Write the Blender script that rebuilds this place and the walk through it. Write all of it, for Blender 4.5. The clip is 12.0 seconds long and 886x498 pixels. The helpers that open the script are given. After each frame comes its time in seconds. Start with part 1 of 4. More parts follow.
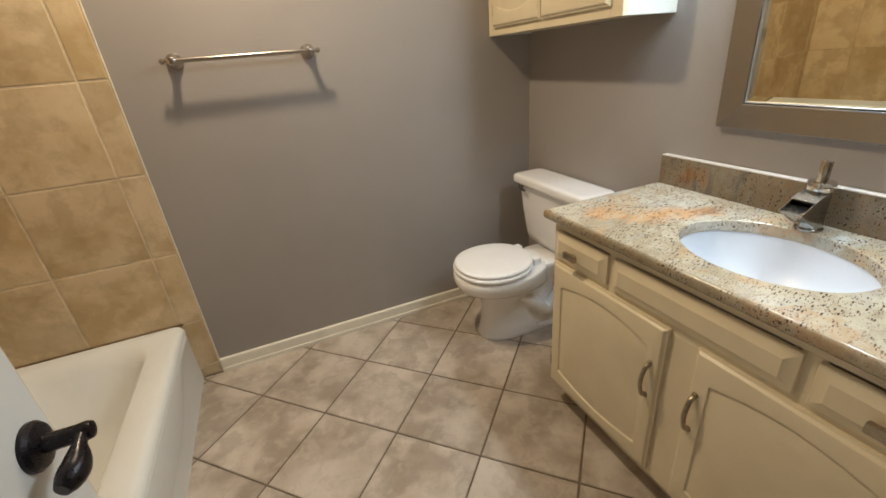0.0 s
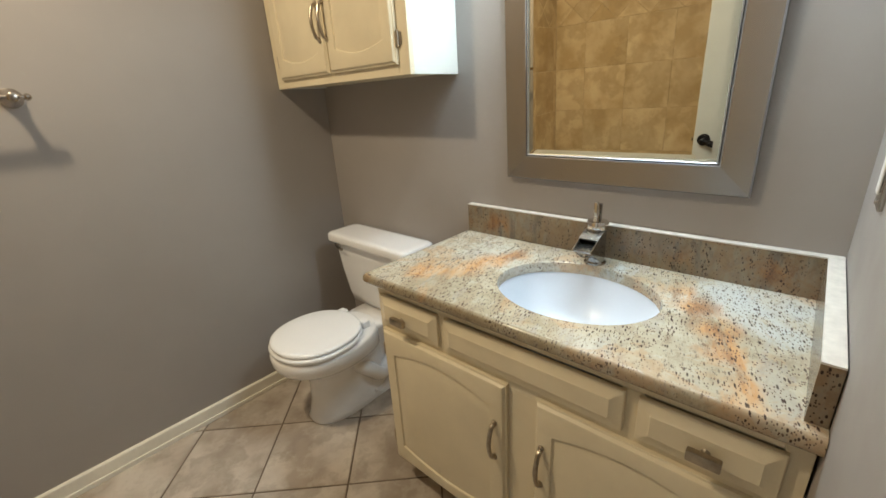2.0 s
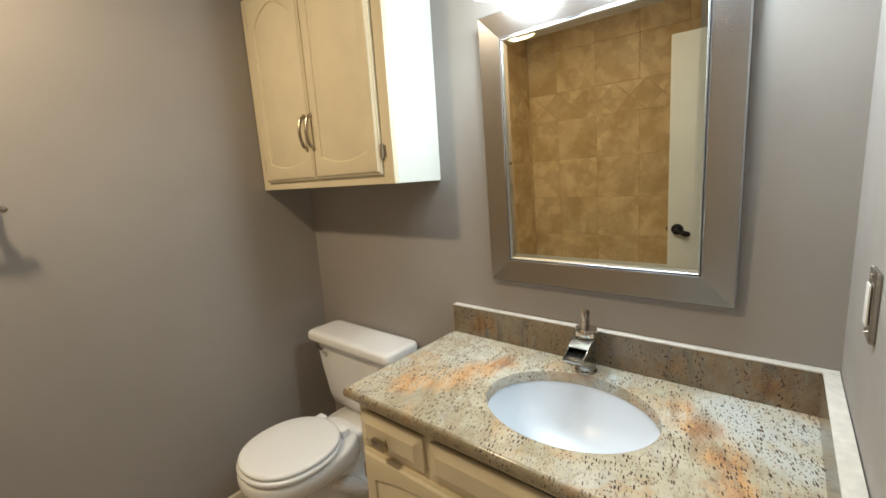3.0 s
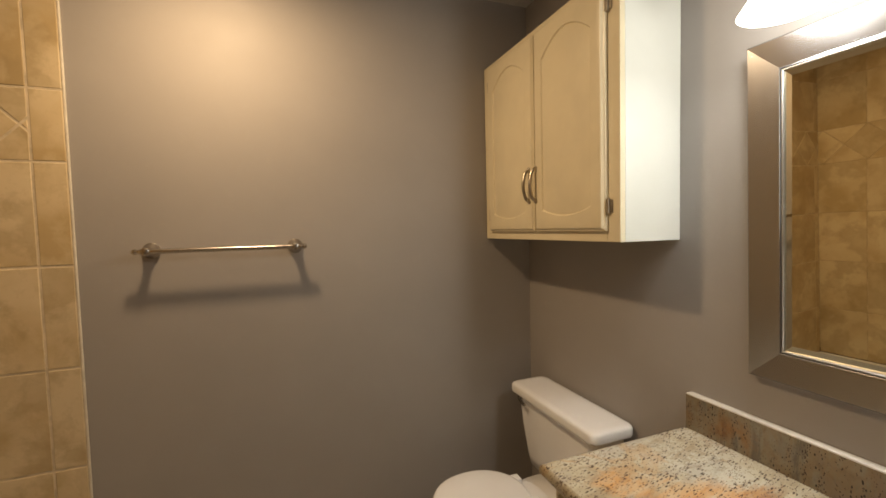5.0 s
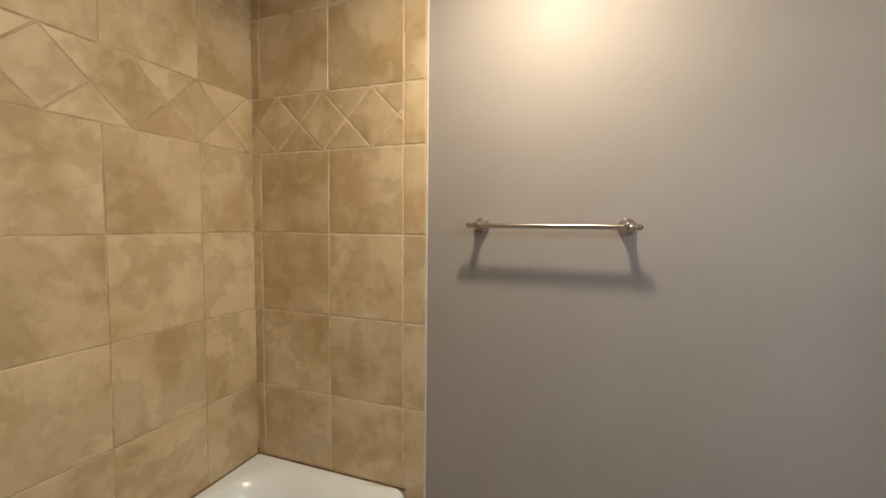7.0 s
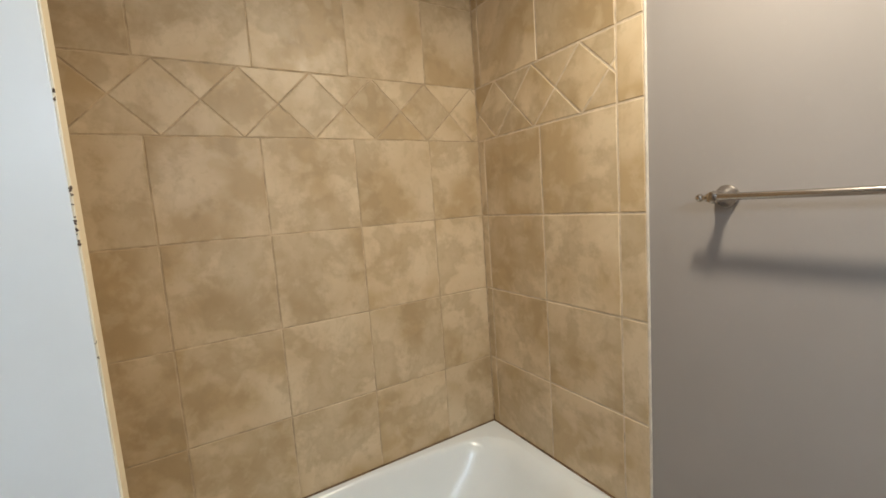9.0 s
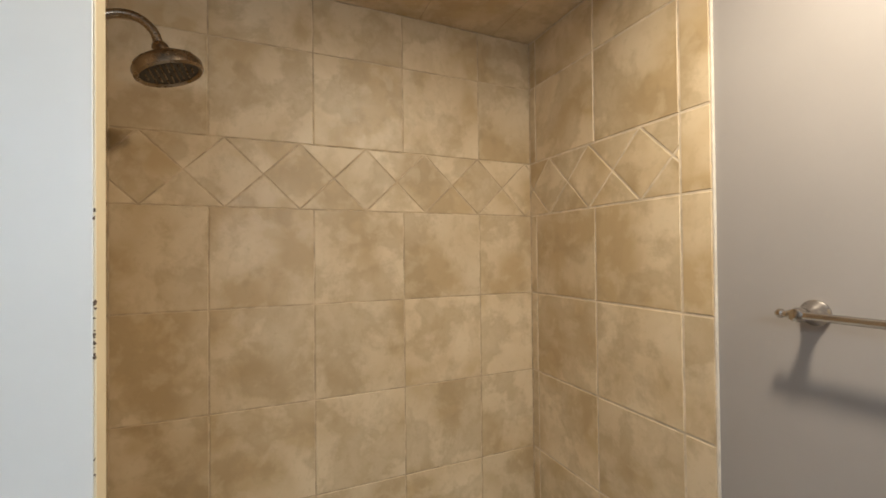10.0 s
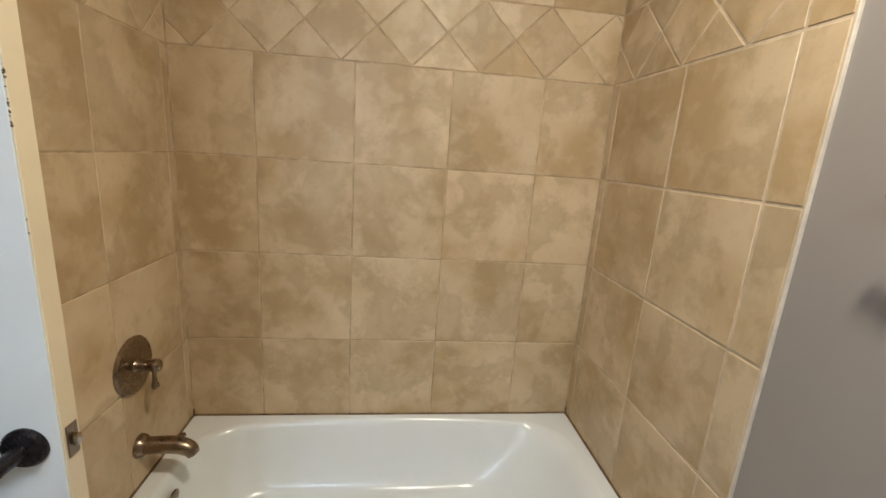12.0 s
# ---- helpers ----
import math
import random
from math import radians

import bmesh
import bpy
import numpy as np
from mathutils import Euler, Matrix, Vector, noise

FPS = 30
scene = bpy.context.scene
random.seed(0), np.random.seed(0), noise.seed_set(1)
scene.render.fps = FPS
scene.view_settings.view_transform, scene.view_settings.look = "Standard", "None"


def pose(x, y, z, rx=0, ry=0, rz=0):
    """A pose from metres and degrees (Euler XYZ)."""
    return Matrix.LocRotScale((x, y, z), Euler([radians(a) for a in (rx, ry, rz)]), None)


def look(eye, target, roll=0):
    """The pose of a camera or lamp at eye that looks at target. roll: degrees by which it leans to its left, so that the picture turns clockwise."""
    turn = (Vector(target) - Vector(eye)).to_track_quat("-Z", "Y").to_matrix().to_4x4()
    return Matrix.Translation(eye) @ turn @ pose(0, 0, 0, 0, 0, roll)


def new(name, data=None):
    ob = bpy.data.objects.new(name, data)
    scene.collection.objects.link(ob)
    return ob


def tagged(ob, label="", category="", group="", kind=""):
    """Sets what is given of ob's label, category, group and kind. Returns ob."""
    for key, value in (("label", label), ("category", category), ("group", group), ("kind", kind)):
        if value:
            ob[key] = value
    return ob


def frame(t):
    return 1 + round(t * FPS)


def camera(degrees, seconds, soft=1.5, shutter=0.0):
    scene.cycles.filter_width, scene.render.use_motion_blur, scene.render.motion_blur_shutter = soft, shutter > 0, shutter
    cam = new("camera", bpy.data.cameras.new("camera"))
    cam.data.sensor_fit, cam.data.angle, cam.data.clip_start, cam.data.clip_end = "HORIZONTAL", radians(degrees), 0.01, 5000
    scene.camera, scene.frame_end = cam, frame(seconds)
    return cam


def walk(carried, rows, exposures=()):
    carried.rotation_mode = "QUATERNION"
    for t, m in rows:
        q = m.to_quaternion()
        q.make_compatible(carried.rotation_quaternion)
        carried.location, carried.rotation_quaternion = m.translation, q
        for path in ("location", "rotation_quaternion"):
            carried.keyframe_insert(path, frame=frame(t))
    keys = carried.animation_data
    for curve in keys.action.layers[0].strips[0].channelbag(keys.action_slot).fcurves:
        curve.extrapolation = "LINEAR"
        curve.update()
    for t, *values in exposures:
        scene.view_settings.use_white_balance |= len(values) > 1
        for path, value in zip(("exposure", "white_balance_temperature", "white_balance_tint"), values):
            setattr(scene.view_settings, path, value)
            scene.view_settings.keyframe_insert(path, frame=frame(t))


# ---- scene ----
cam = camera(94.0, 12.0, 1.6)
PATH = [
    (0, (-0.044, 0.134, 1.275), (0.619, 1.824, 0.435), -5.2),
    (0.5, (-0.008, 0.17, 1.271), (0.867, 1.747, 0.406), -4.8),
    (1, (0.017, 0.204, 1.269), (1.093, 1.662, 0.424), -4.1),
    (1.5, (0.044, 0.239, 1.269), (1.29, 1.589, 0.479), -3.7),
    (2, (0.075, 0.247, 1.27), (1.452, 1.525, 0.584), -3.5),
    (2.5, (0.095, 0.274, 1.302), (1.601, 1.486, 0.789), -3.1),
    (2.7, (0.111, 0.27, 1.325), (1.556, 1.432, 0.91), -3.3),
    (4.3, (0.117, 0.332, 1.398), (1.344, 1.782, 1.343), -1.4),
    (4.5, (0.113, 0.322, 1.397), (1.297, 1.932, 1.346), -1.9),
    (5, (0.163, 0.326, 1.393), (0.871, 2.194, 1.294), -1.4),
    (5.5, (0.148, 0.369, 1.387), (0.358, 2.354, 1.259), -0.7),
    (6, (0.149, 0.416, 1.358), (-0.003, 2.409, 1.295), -1.2),
    (6.5, (0.115, 0.489, 1.337), (-0.287, 2.447, 1.261), 0.1),
    (6.7, (0.1, 0.533, 1.347), (-0.401, 2.363, 1.257), 0.4),
    (8.3, (0.1, 0.815, 1.324), (-1.037, 2.331, 1.185), -2.6),
    (8.5, (0.125, 0.826, 1.344), (-1.189, 2.328, 1.215), -3.6),
    (9, (0.252, 0.867, 1.372), (-1.455, 1.886, 1.151), -4.0),
    (9.5, (0.245, 0.895, 1.393), (-1.559, 1.719, 1.133), -3.0),
    (10, (0.229, 0.941, 1.476), (-1.61, 1.727, 1.498), -0.6),
    (10.5, (0.215, 1.04, 1.499), (-1.692, 1.631, 1.628), 3.2),
    (11, (0.221, 1.172, 1.456), (-1.753, 1.491, 1.462), 4.0),
    (11.5, (0.218, 1.222, 1.421), (-1.759, 1.45, 1.225), 3.4),
    (12, (0.214, 1.247, 1.355), (-1.72, 1.489, 0.908), 4.0),
]
EXPOSURES = [(0.0, 0.30, 6350, 6), (2.5, 0.25, 6200, 2), (4.5, -0.39, 8150, 10), (5.5, -0.16, 7600, 12), (6.5, 0.15, 6400, 8), (9.5, 0.45, 5450, 4), (10.5, 0.36, 5650, 6), (12.0, 0.44, 5400, 4)]
walk(cam, [(t, look(eye, target, roll)) for t, eye, target, roll in PATH], EXPOSURES)


# ---- light ----
WARM, COOL = (1.0, 0.78, 0.54), (0.78, 0.89, 1.0)
world = bpy.data.worlds.new("world")
world.use_nodes = True
world.node_tree.nodes["Background"].inputs[0].default_value = (0.05, 0.05, 0.055, 1)
world.node_tree.nodes["Background"].inputs[1].default_value = 0.2
scene.world = world


def lamp(name, kind, place, power, color, size=0.05):
    data = bpy.data.lights.new(name, kind)
    data.energy, data.color = power, color
    if kind == "AREA":
        data.shape, data.size = "DISK", size
    else:
        data.shadow_soft_size = size
    ob = new(name, data)
    ob.location = place
    return ob


CEIL = 2.41
LAMP_AT = (-0.04, 1.55)
SHADES_Y = (0.880, 0.650, 0.420)
lamp("ceiling_bulb", "AREA", (*LAMP_AT, CEIL - 0.056), 16.8, WARM, 0.12)
lamp("ceiling_bulb_side", "POINT", (*LAMP_AT, CEIL - 0.050), 3.4, WARM, 0.05)
for y in SHADES_Y:
    lamp("vanity_bulb", "POINT", (1.080, y, 1.858), 2.8, COOL, 0.03)
    lamp("vanity_bulb_mouth", "AREA", (1.088, y, 1.822), 1.5, COOL, 0.11)


# ---- materials ----
def nodes_of(name):
    m = bpy.data.materials.new(name)
    m.use_nodes = True
    t = m.node_tree
    b = t.nodes["Principled BSDF"]
    return m, t, b


def link(t, a, b):
    t.links.new(a, b)


def place_of(t, per_piece=False):
    geo = t.nodes.new("ShaderNodeNewGeometry")
    if not per_piece:
        return geo.outputs["Position"]
    info = t.nodes.new("ShaderNodeObjectInfo")
    mul = t.nodes.new("ShaderNodeVectorMath")
    mul.operation = "MULTIPLY_ADD"
    link(t, info.outputs["Random"], mul.inputs[0])
    mul.inputs[1].default_value = (37.0, 19.0, 53.0)
    link(t, geo.outputs["Position"], mul.inputs[2])
    return mul.outputs[0]


def noise_of(t, place, scale, detail=4.0, rough=0.55, warp=0.0, stretch=None):
    if stretch:
        s = t.nodes.new("ShaderNodeVectorMath")
        s.operation = "MULTIPLY"
        link(t, place, s.inputs[0])
        s.inputs[1].default_value = stretch
        place = s.outputs[0]
    n = t.nodes.new("ShaderNodeTexNoise")
    link(t, place, n.inputs["Vector"])
    n.inputs["Scale"].default_value, n.inputs["Detail"].default_value = scale, detail
    n.inputs["Roughness"].default_value, n.inputs["Distortion"].default_value = rough, warp
    return n.outputs["Fac"]


def ramp_of(t, fac, stops):
    r = t.nodes.new("ShaderNodeValToRGB")
    e = r.color_ramp.elements
    while len(e) < len(stops):
        e.new(0.5)
    for n, (at, c) in enumerate(stops):
        e[n].position = at
        e[n].color = (*c, 1) if len(c) == 3 else c
    link(t, fac, r.inputs[0])
    return r.outputs["Color"]


def grey(v):
    return (v, v, v)


def mix_of(t, fac, a, b, how="MIX"):
    m = t.nodes.new("ShaderNodeMix")
    m.data_type, m.blend_type = "RGBA", how
    for value, socket in ((fac, m.inputs[0]), (a, m.inputs[6]), (b, m.inputs[7])):
        if isinstance(value, (int, float)):
            socket.default_value = value
        elif isinstance(value, tuple):
            socket.default_value = (*value, 1)
        else:
            link(t, value, socket)
    return m.outputs[2]


def bump_on(t, b, height, strength, distance=0.002):
    n = t.nodes.new("ShaderNodeBump")
    n.inputs["Strength"].default_value, n.inputs["Distance"].default_value = strength, distance
    link(t, height, n.inputs["Height"])
    link(t, n.outputs[0], b.inputs["Normal"])


def plain(name, color, rough=0.5, metal=0.0, vary=0.06, scale=9.0, bump=0.0, bump_scale=200.0, coat=0.0, spec=0.5, even=False):
    m, t, b = nodes_of(name)
    p = place_of(t)
    dark = tuple(c * (1 - vary) for c in color)
    light = tuple(min(1, c * (1 + vary)) for c in color)
    link(t, ramp_of(t, noise_of(t, p, scale, 5), ((0.35, dark), (0.65, light))), b.inputs["Base Color"])
    r = ramp_of(t, noise_of(t, p, scale * 3, 3), ((0.3, grey(rough * 0.9)), (0.7, grey(min(1, rough * 1.12)))))
    if even:
        b.inputs["Roughness"].default_value = rough
    else:
        link(t, r, b.inputs["Roughness"])
    b.inputs["Metallic"].default_value = metal
    b.inputs["Coat Weight"].default_value = coat
    b.inputs["Specular IOR Level"].default_value = spec
    if bump:
        bump_on(t, b, noise_of(t, p, bump_scale, 2), bump, 0.001)
    return m


def travertine(name, a, b_, c, rough=0.42, scale=5.0):
    m, t, b = nodes_of(name)
    p = place_of(t, True)
    cloud = noise_of(t, p, scale * 0.8, 3, 0.45, 0.25)
    fine = noise_of(t, p, scale * 8, 6, 0.7, 0.2)
    patch = noise_of(t, p, scale * 0.95, 6, 0.58, 0.15)
    second = noise_of(t, p, scale * 2.0, 6, 0.64, 0.2, (1.0, 1.0, 0.7))
    mottle = noise_of(t, p, scale * 2.6, 4, 0.55, 0.3)
    col = ramp_of(t, cloud, ((0.38, b_), (0.50, a), (0.62, c)))
    col = mix_of(t, ramp_of(t, patch, ((0.48, grey(0)), (0.55, grey(0.50)), (0.63, grey(0.34)), (0.78, grey(0.16)))), col, tuple(v * 0.76 for v in b_))
    col = mix_of(t, ramp_of(t, second, ((0.53, grey(0)), (0.60, grey(0.26)), (0.68, grey(0.12)))), col, tuple(v * 0.84 for v in b_))
    col = mix_of(t, ramp_of(t, mottle, ((0.52, grey(0)), (0.64, grey(0.34)))), col, c)
    col = mix_of(t, ramp_of(t, fine, ((0.30, grey(0.22)), (0.45, grey(0)))), col, tuple(v * 0.78 for v in b_))
    info = t.nodes.new("ShaderNodeObjectInfo")
    col = mix_of(t, 1.0, col, ramp_of(t, info.outputs["Random"], ((0, grey(0.90)), (1, grey(1.0)))), "MULTIPLY")
    link(t, col, b.inputs["Base Color"])
    link(t, ramp_of(t, fine, ((0.3, grey(rough * 1.25)), (0.7, grey(rough * 0.85)))), b.inputs["Roughness"])
    bump_on(t, b, mix_of(t, 0.5, noise_of(t, p, 14, 5), fine), 0.20, 0.002)
    return m


PALES = ((1.15, 0.36, 0.05), (1.10, 0.30, 0.07), (1.03, 0.24, 0.05), (1.17, 0.60, 0.03), (1.14, 0.22, 0.05))
BLOOMS = ((0.83, 1.05, 0.04), (0.88, 1.015, 0.055), (0.95, 0.96, 0.055), (1.03, 0.92, 0.055), (1.10, 0.89, 0.045), (1.11, 0.44, 0.035), (1.045, 0.39, 0.05), (0.96, 0.345, 0.045), (0.88, 0.30, 0.04), (0.80, 0.265, 0.04), (0.75, 0.25, 0.03))


def granite(name="granite", tone=1.0, bloom=0.8, streaked=False):
    m, t, b = nodes_of(name)
    p = place_of(t)
    drift = noise_of(t, p, 3.2, 5, 0.6, 0.7, (1.0, 0.7, 1.0))
    col = ramp_of(t, drift, ((0.30, (0.28, 0.225, 0.145)), (0.42, (0.40, 0.35, 0.25)), (0.53, (0.51, 0.455, 0.345)), (0.66, (0.57, 0.555, 0.48))))
    mid = noise_of(t, p, 26, 7, 0.72, 0.6, (1.0, 1.3, 1.0))
    col = mix_of(t, ramp_of(t, mid, ((0.36, grey(0.65)), (0.48, grey(0)))), col, (0.30, 0.24, 0.17))
    col = mix_of(t, ramp_of(t, mid, ((0.54, grey(0.0)), (0.66, grey(0.45)))), col, (0.56, 0.54, 0.47))
    turned = t.nodes.new("ShaderNodeVectorRotate")
    turned.rotation_type = "Z_AXIS"
    turned.inputs["Angle"].default_value = radians(-14)
    link(t, p, turned.inputs["Vector"])
    flow = turned.outputs[0]
    strand = noise_of(t, flow, 11, 7, 0.66, 0.5, (0.32, 1.5, 1.0))
    col = mix_of(t, ramp_of(t, strand, ((0.36, grey(0.75)), (0.45, grey(0)))), col, (0.36, 0.29, 0.20))
    col = mix_of(t, ramp_of(t, strand, ((0.55, grey(0.0)), (0.60, grey(0.55)), (0.68, grey(0.1)))), col, (0.40, 0.37, 0.33))
    veins = noise_of(t, p, 5.0, 6, 0.66, 1.0, (1.0, 0.8, 1.0))
    col = mix_of(t, ramp_of(t, veins, ((0.53, grey(0)), (0.59, grey(0.55)), (0.68, grey(0.2)))), col, (0.50, 0.32, 0.17))
    if streaked:
        bands = noise_of(t, p, 9.0, 6, 0.68, 0.3, (1.0, 2.2, 0.5))
        col = mix_of(t, ramp_of(t, bands, ((0.42, grey(0.0)), (0.52, grey(0.45)), (0.60, grey(0.1)))), col, (0.52, 0.33, 0.18))
        col = mix_of(t, ramp_of(t, bands, ((0.36, grey(0.6)), (0.44, grey(0.0)))), col, (0.22, 0.19, 0.17))
    # rust-coloured blooms and pale patches in the slab
    rough_edge = noise_of(t, flow, 15, 7, 0.72, 0.5, (0.5, 1.4, 1.0))
    spots = ((1.225, 1.06, 0.030), (1.225, 1.01, 0.020), (1.225, 0.47, 0.010), (1.225, 0.27, 0.035)) if streaked else BLOOMS
    for cx, cy, r, pale in [(*v, True) for v in (() if streaked else PALES)] + [(*v, False) for v in spots]:
        d = t.nodes.new("ShaderNodeVectorMath")
        d.operation = "DISTANCE"
        link(t, p, d.inputs[0])
        d.inputs[1].default_value = (cx, cy, 0.85 if streaked else 0.80)
        w = t.nodes.new("ShaderNodeMath")
        w.operation = "MULTIPLY_ADD"
        link(t, rough_edge, w.inputs[0])
        w.inputs[1].default_value = 0.20
        link(t, d.outputs["Value"], w.inputs[2])
        rust = (0.55, 0.58, 0.57) if pale else ramp_of(t, strand, ((0.40, (0.33, 0.15, 0.06)), (0.50, (0.60, 0.32, 0.13)), (0.62, (0.60, 0.45, 0.29))))
        col = mix_of(t, ramp_of(t, w.outputs[0], ((r + 0.066, grey(bloom)), (r + 0.118, grey(0.0)))), col, rust)
    for scale, keep, reach, dark, stretch in ((150, 0.76, 0.32, (0.08, 0.055, 0.045), (0.42, 1.5, 0.8)), (260, 0.72, 0.36, (0.15, 0.10, 0.075), (0.6, 1.4, 0.9)), (105, 0.93, 0.24, (0.07, 0.05, 0.042), (0.42, 1.6, 0.8))):
        if streaked:
            scale, keep, reach = scale * 0.85, keep + 0.05, reach * 0.85
        s = t.nodes.new("ShaderNodeVectorMath")
        s.operation = "MULTIPLY"
        link(t, flow, s.inputs[0])
        s.inputs[1].default_value = stretch
        fleck = t.nodes.new("ShaderNodeTexVoronoi")
        link(t, s.outputs[0], fleck.inputs["Vector"])
        fleck.inputs["Scale"].default_value = scale
        one = t.nodes.new("ShaderNodeSeparateColor")
        link(t, fleck.outputs["Color"], one.inputs[0])
        on = mix_of(t, 1.0, ramp_of(t, fleck.outputs["Distance"], ((reach, grey(1)), (reach + 0.12, grey(0)))), ramp_of(t, one.outputs[0], ((keep, grey(0)), (keep + 0.01, grey(1)))), "MULTIPLY")
        on = mix_of(t, 1.0, on, ramp_of(t, noise_of(t, p, 8, 3, 0.6), ((0.34, grey(0.15)), (0.50, grey(1)))), "MULTIPLY")
        col = mix_of(t, on, col, dark)
    # tone below 1 darkens the colour; the front edge's shade comes from it
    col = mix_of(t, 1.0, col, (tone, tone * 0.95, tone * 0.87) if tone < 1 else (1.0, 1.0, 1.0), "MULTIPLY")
    link(t, col, b.inputs["Base Color"])
    b.inputs["Roughness"].default_value = 0.17
    bump_on(t, b, mid, 0.05, 0.001)
    return m


def brushed(name, color, rough, stretch):
    m, t, b = nodes_of(name)
    p = place_of(t)
    n = noise_of(t, p, 260, 4, 0.6, 0, stretch)
    link(t, ramp_of(t, n, ((0.3, tuple(c * 0.96 for c in color)), (0.7, color))), b.inputs["Base Color"])
    link(t, ramp_of(t, n, ((0.3, grey(rough * 1.06)), (0.7, grey(rough * 0.94)))), b.inputs["Roughness"])
    b.inputs["Metallic"].default_value = 1.0
    return m


def glow(name, color, strength):
    m, t, b = nodes_of(name)
    b.inputs["Base Color"].default_value = (0.85, 0.85, 0.83, 1)
    b.inputs["Emission Color"].default_value = (*color, 1)
    b.inputs["Emission Strength"].default_value = strength
    b.inputs["Roughness"].default_value = 0.3
    return m


PAINT = plain("wall_paint", (0.312, 0.285, 0.264), 0.58, 0, 0.03, 2.5, 0.08, 260, spec=0.38)
CEILPAINT = plain("ceiling_paint", (0.52, 0.49, 0.45), 0.7, 0, 0.04, 3, 0.25, 120)
STONE = travertine("travertine_tile", (0.60, 0.465, 0.285), (0.48, 0.35, 0.185), (0.66, 0.53, 0.345))
FLOORTILE = travertine("floor_tile", (0.50, 0.435, 0.365), (0.38, 0.315, 0.25), (0.60, 0.54, 0.465), 0.36, 6.5)
GROUT = plain("wall_grout", (0.57, 0.47, 0.335), 0.85, 0, 0.2, 18, 0.5, 300)
BROWNGROUT = plain("brown_wall_grout", (0.46, 0.355, 0.225), 0.85, 0, 0.25, 18, 0.5, 300)
DARKGROUT = plain("floor_grout", (0.15, 0.115, 0.085), 0.9, 0, 0.25, 14, 0.5, 300)
CAULK = plain("caulk", (0.66, 0.60, 0.50), 0.5, 0, 0.1, 30)
MILDEW = plain("stained_caulk", (0.16, 0.10, 0.05), 0.7, 0, 0.5, 22)
CREAM = plain("cream_paint", (0.70, 0.61, 0.43), 0.34, 0, 0.035, 7, 0.06, 90)
SIDEWHITE = plain("off_white_paint", (0.66, 0.66, 0.60), 0.38, 0, 0.02, 6, 0.05, 90)
WHITEWOOD = plain("white_paint", (0.70, 0.70, 0.68), 0.38, 0, 0.02, 6, 0.05, 90)
BASEPAINT = plain("baseboard_paint", (0.76, 0.72, 0.62), 0.4, 0, 0.05, 12)
ENAMEL = plain("white_enamel", (0.76, 0.79, 0.79), 0.22, 0, 0.015, 4, even=True)
SINKCHINA = plain("cool_white_porcelain", (0.67, 0.72, 0.79), 0.30, 0, 0.01, 4, even=True)
CHINA = plain("white_porcelain", (0.83, 0.82, 0.81), 0.10, 0, 0.01, 4, coat=0.2, even=True)
SEATPLASTIC = plain("white_seat", (0.86, 0.86, 0.86), 0.25, 0, 0.01, 4, even=True)
NICKEL = plain("brushed_nickel", (0.46, 0.42, 0.38), 0.24, 1, 0.02, 12)
CHROME = plain("polished_nickel", (0.70, 0.68, 0.65), 0.09, 1, 0.03, 20)
SATIN = plain("satin_nickel", (0.56, 0.56, 0.55), 0.22, 1, 0.02, 20)
DARKCHROME = plain("darker_nickel", (0.36, 0.34, 0.31), 0.14, 1, 0.08, 30)
AGED = plain("aged_nickel", (0.27, 0.21, 0.15), 0.28, 1, 0.08, 18)
BRONZE = plain("dark_bronze", (0.018, 0.015, 0.018), 0.28, 0.55, 0.2, 60)
HINGE = plain("hinge_metal", (0.40, 0.34, 0.26), 0.35, 1, 0.15, 60)
STEEL_H = brushed("brushed_steel_frame", (0.44, 0.44, 0.455), 0.25, (1, 0.02, 1))
STEEL_V = brushed("brushed_steel_frame_upright", (0.44, 0.44, 0.455), 0.25, (1, 1, 0.02))
STEEL_EDGE = plain("steel_lip", (0.60, 0.60, 0.60), 0.36, 1, 0.03, 20, even=True)
GRANITE = granite()
# pale colour puts the lamplight on the splash tops into the granite
GRANITE_LIT_TOP = plain("granite_lit_top", (0.64, 0.60, 0.54), 0.5, 0, 0.10, 40)
# darker copy: the weaker light on the upright edge is put into the colour
GRANITE_SHADED = granite("granite_shaded", 0.78, 0.3)
# granite at under half its tone, browner, with upright streaks
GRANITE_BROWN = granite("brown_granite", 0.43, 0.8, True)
SHADEGLASS = glow("lit_frosted_glass", (0.90, 0.95, 1.0), 4.0)
LENS = glow("lit_lens", WARM, 3.0)
CHIP = plain("bare_wood_chip", (0.10, 0.065, 0.04), 0.8)
DARK = plain("dark_gap", (0.02, 0.018, 0.016), 0.8)
SWITCHWHITE = plain("switch_plastic", (0.78, 0.76, 0.72), 0.35)
RUBBER = plain("black_nozzles", (0.02, 0.018, 0.016), 0.5)
MIRROR, _t, _b = nodes_of("mirror_glass")
_b.inputs["Base Color"].default_value = (0.80, 0.75, 0.59, 1)
_b.inputs["Metallic"].default_value, _b.inputs["Roughness"].default_value = 1.0, 0.012


# ---- mesh helpers ----
def world_of(ob):
    place = Vector()
    while ob:
        place += ob.location
        ob = ob.parent
    return place


def finish(name, bm, material, smooth=True, sharp=35):
    bmesh.ops.recalc_face_normals(bm, faces=bm.faces)
    me = bpy.data.meshes.new(name)
    bm.to_mesh(me)
    bm.free()
    me.materials.append(material)
    if smooth:
        me.shade_smooth()
        me.set_sharp_from_angle(angle=radians(sharp))
    return me


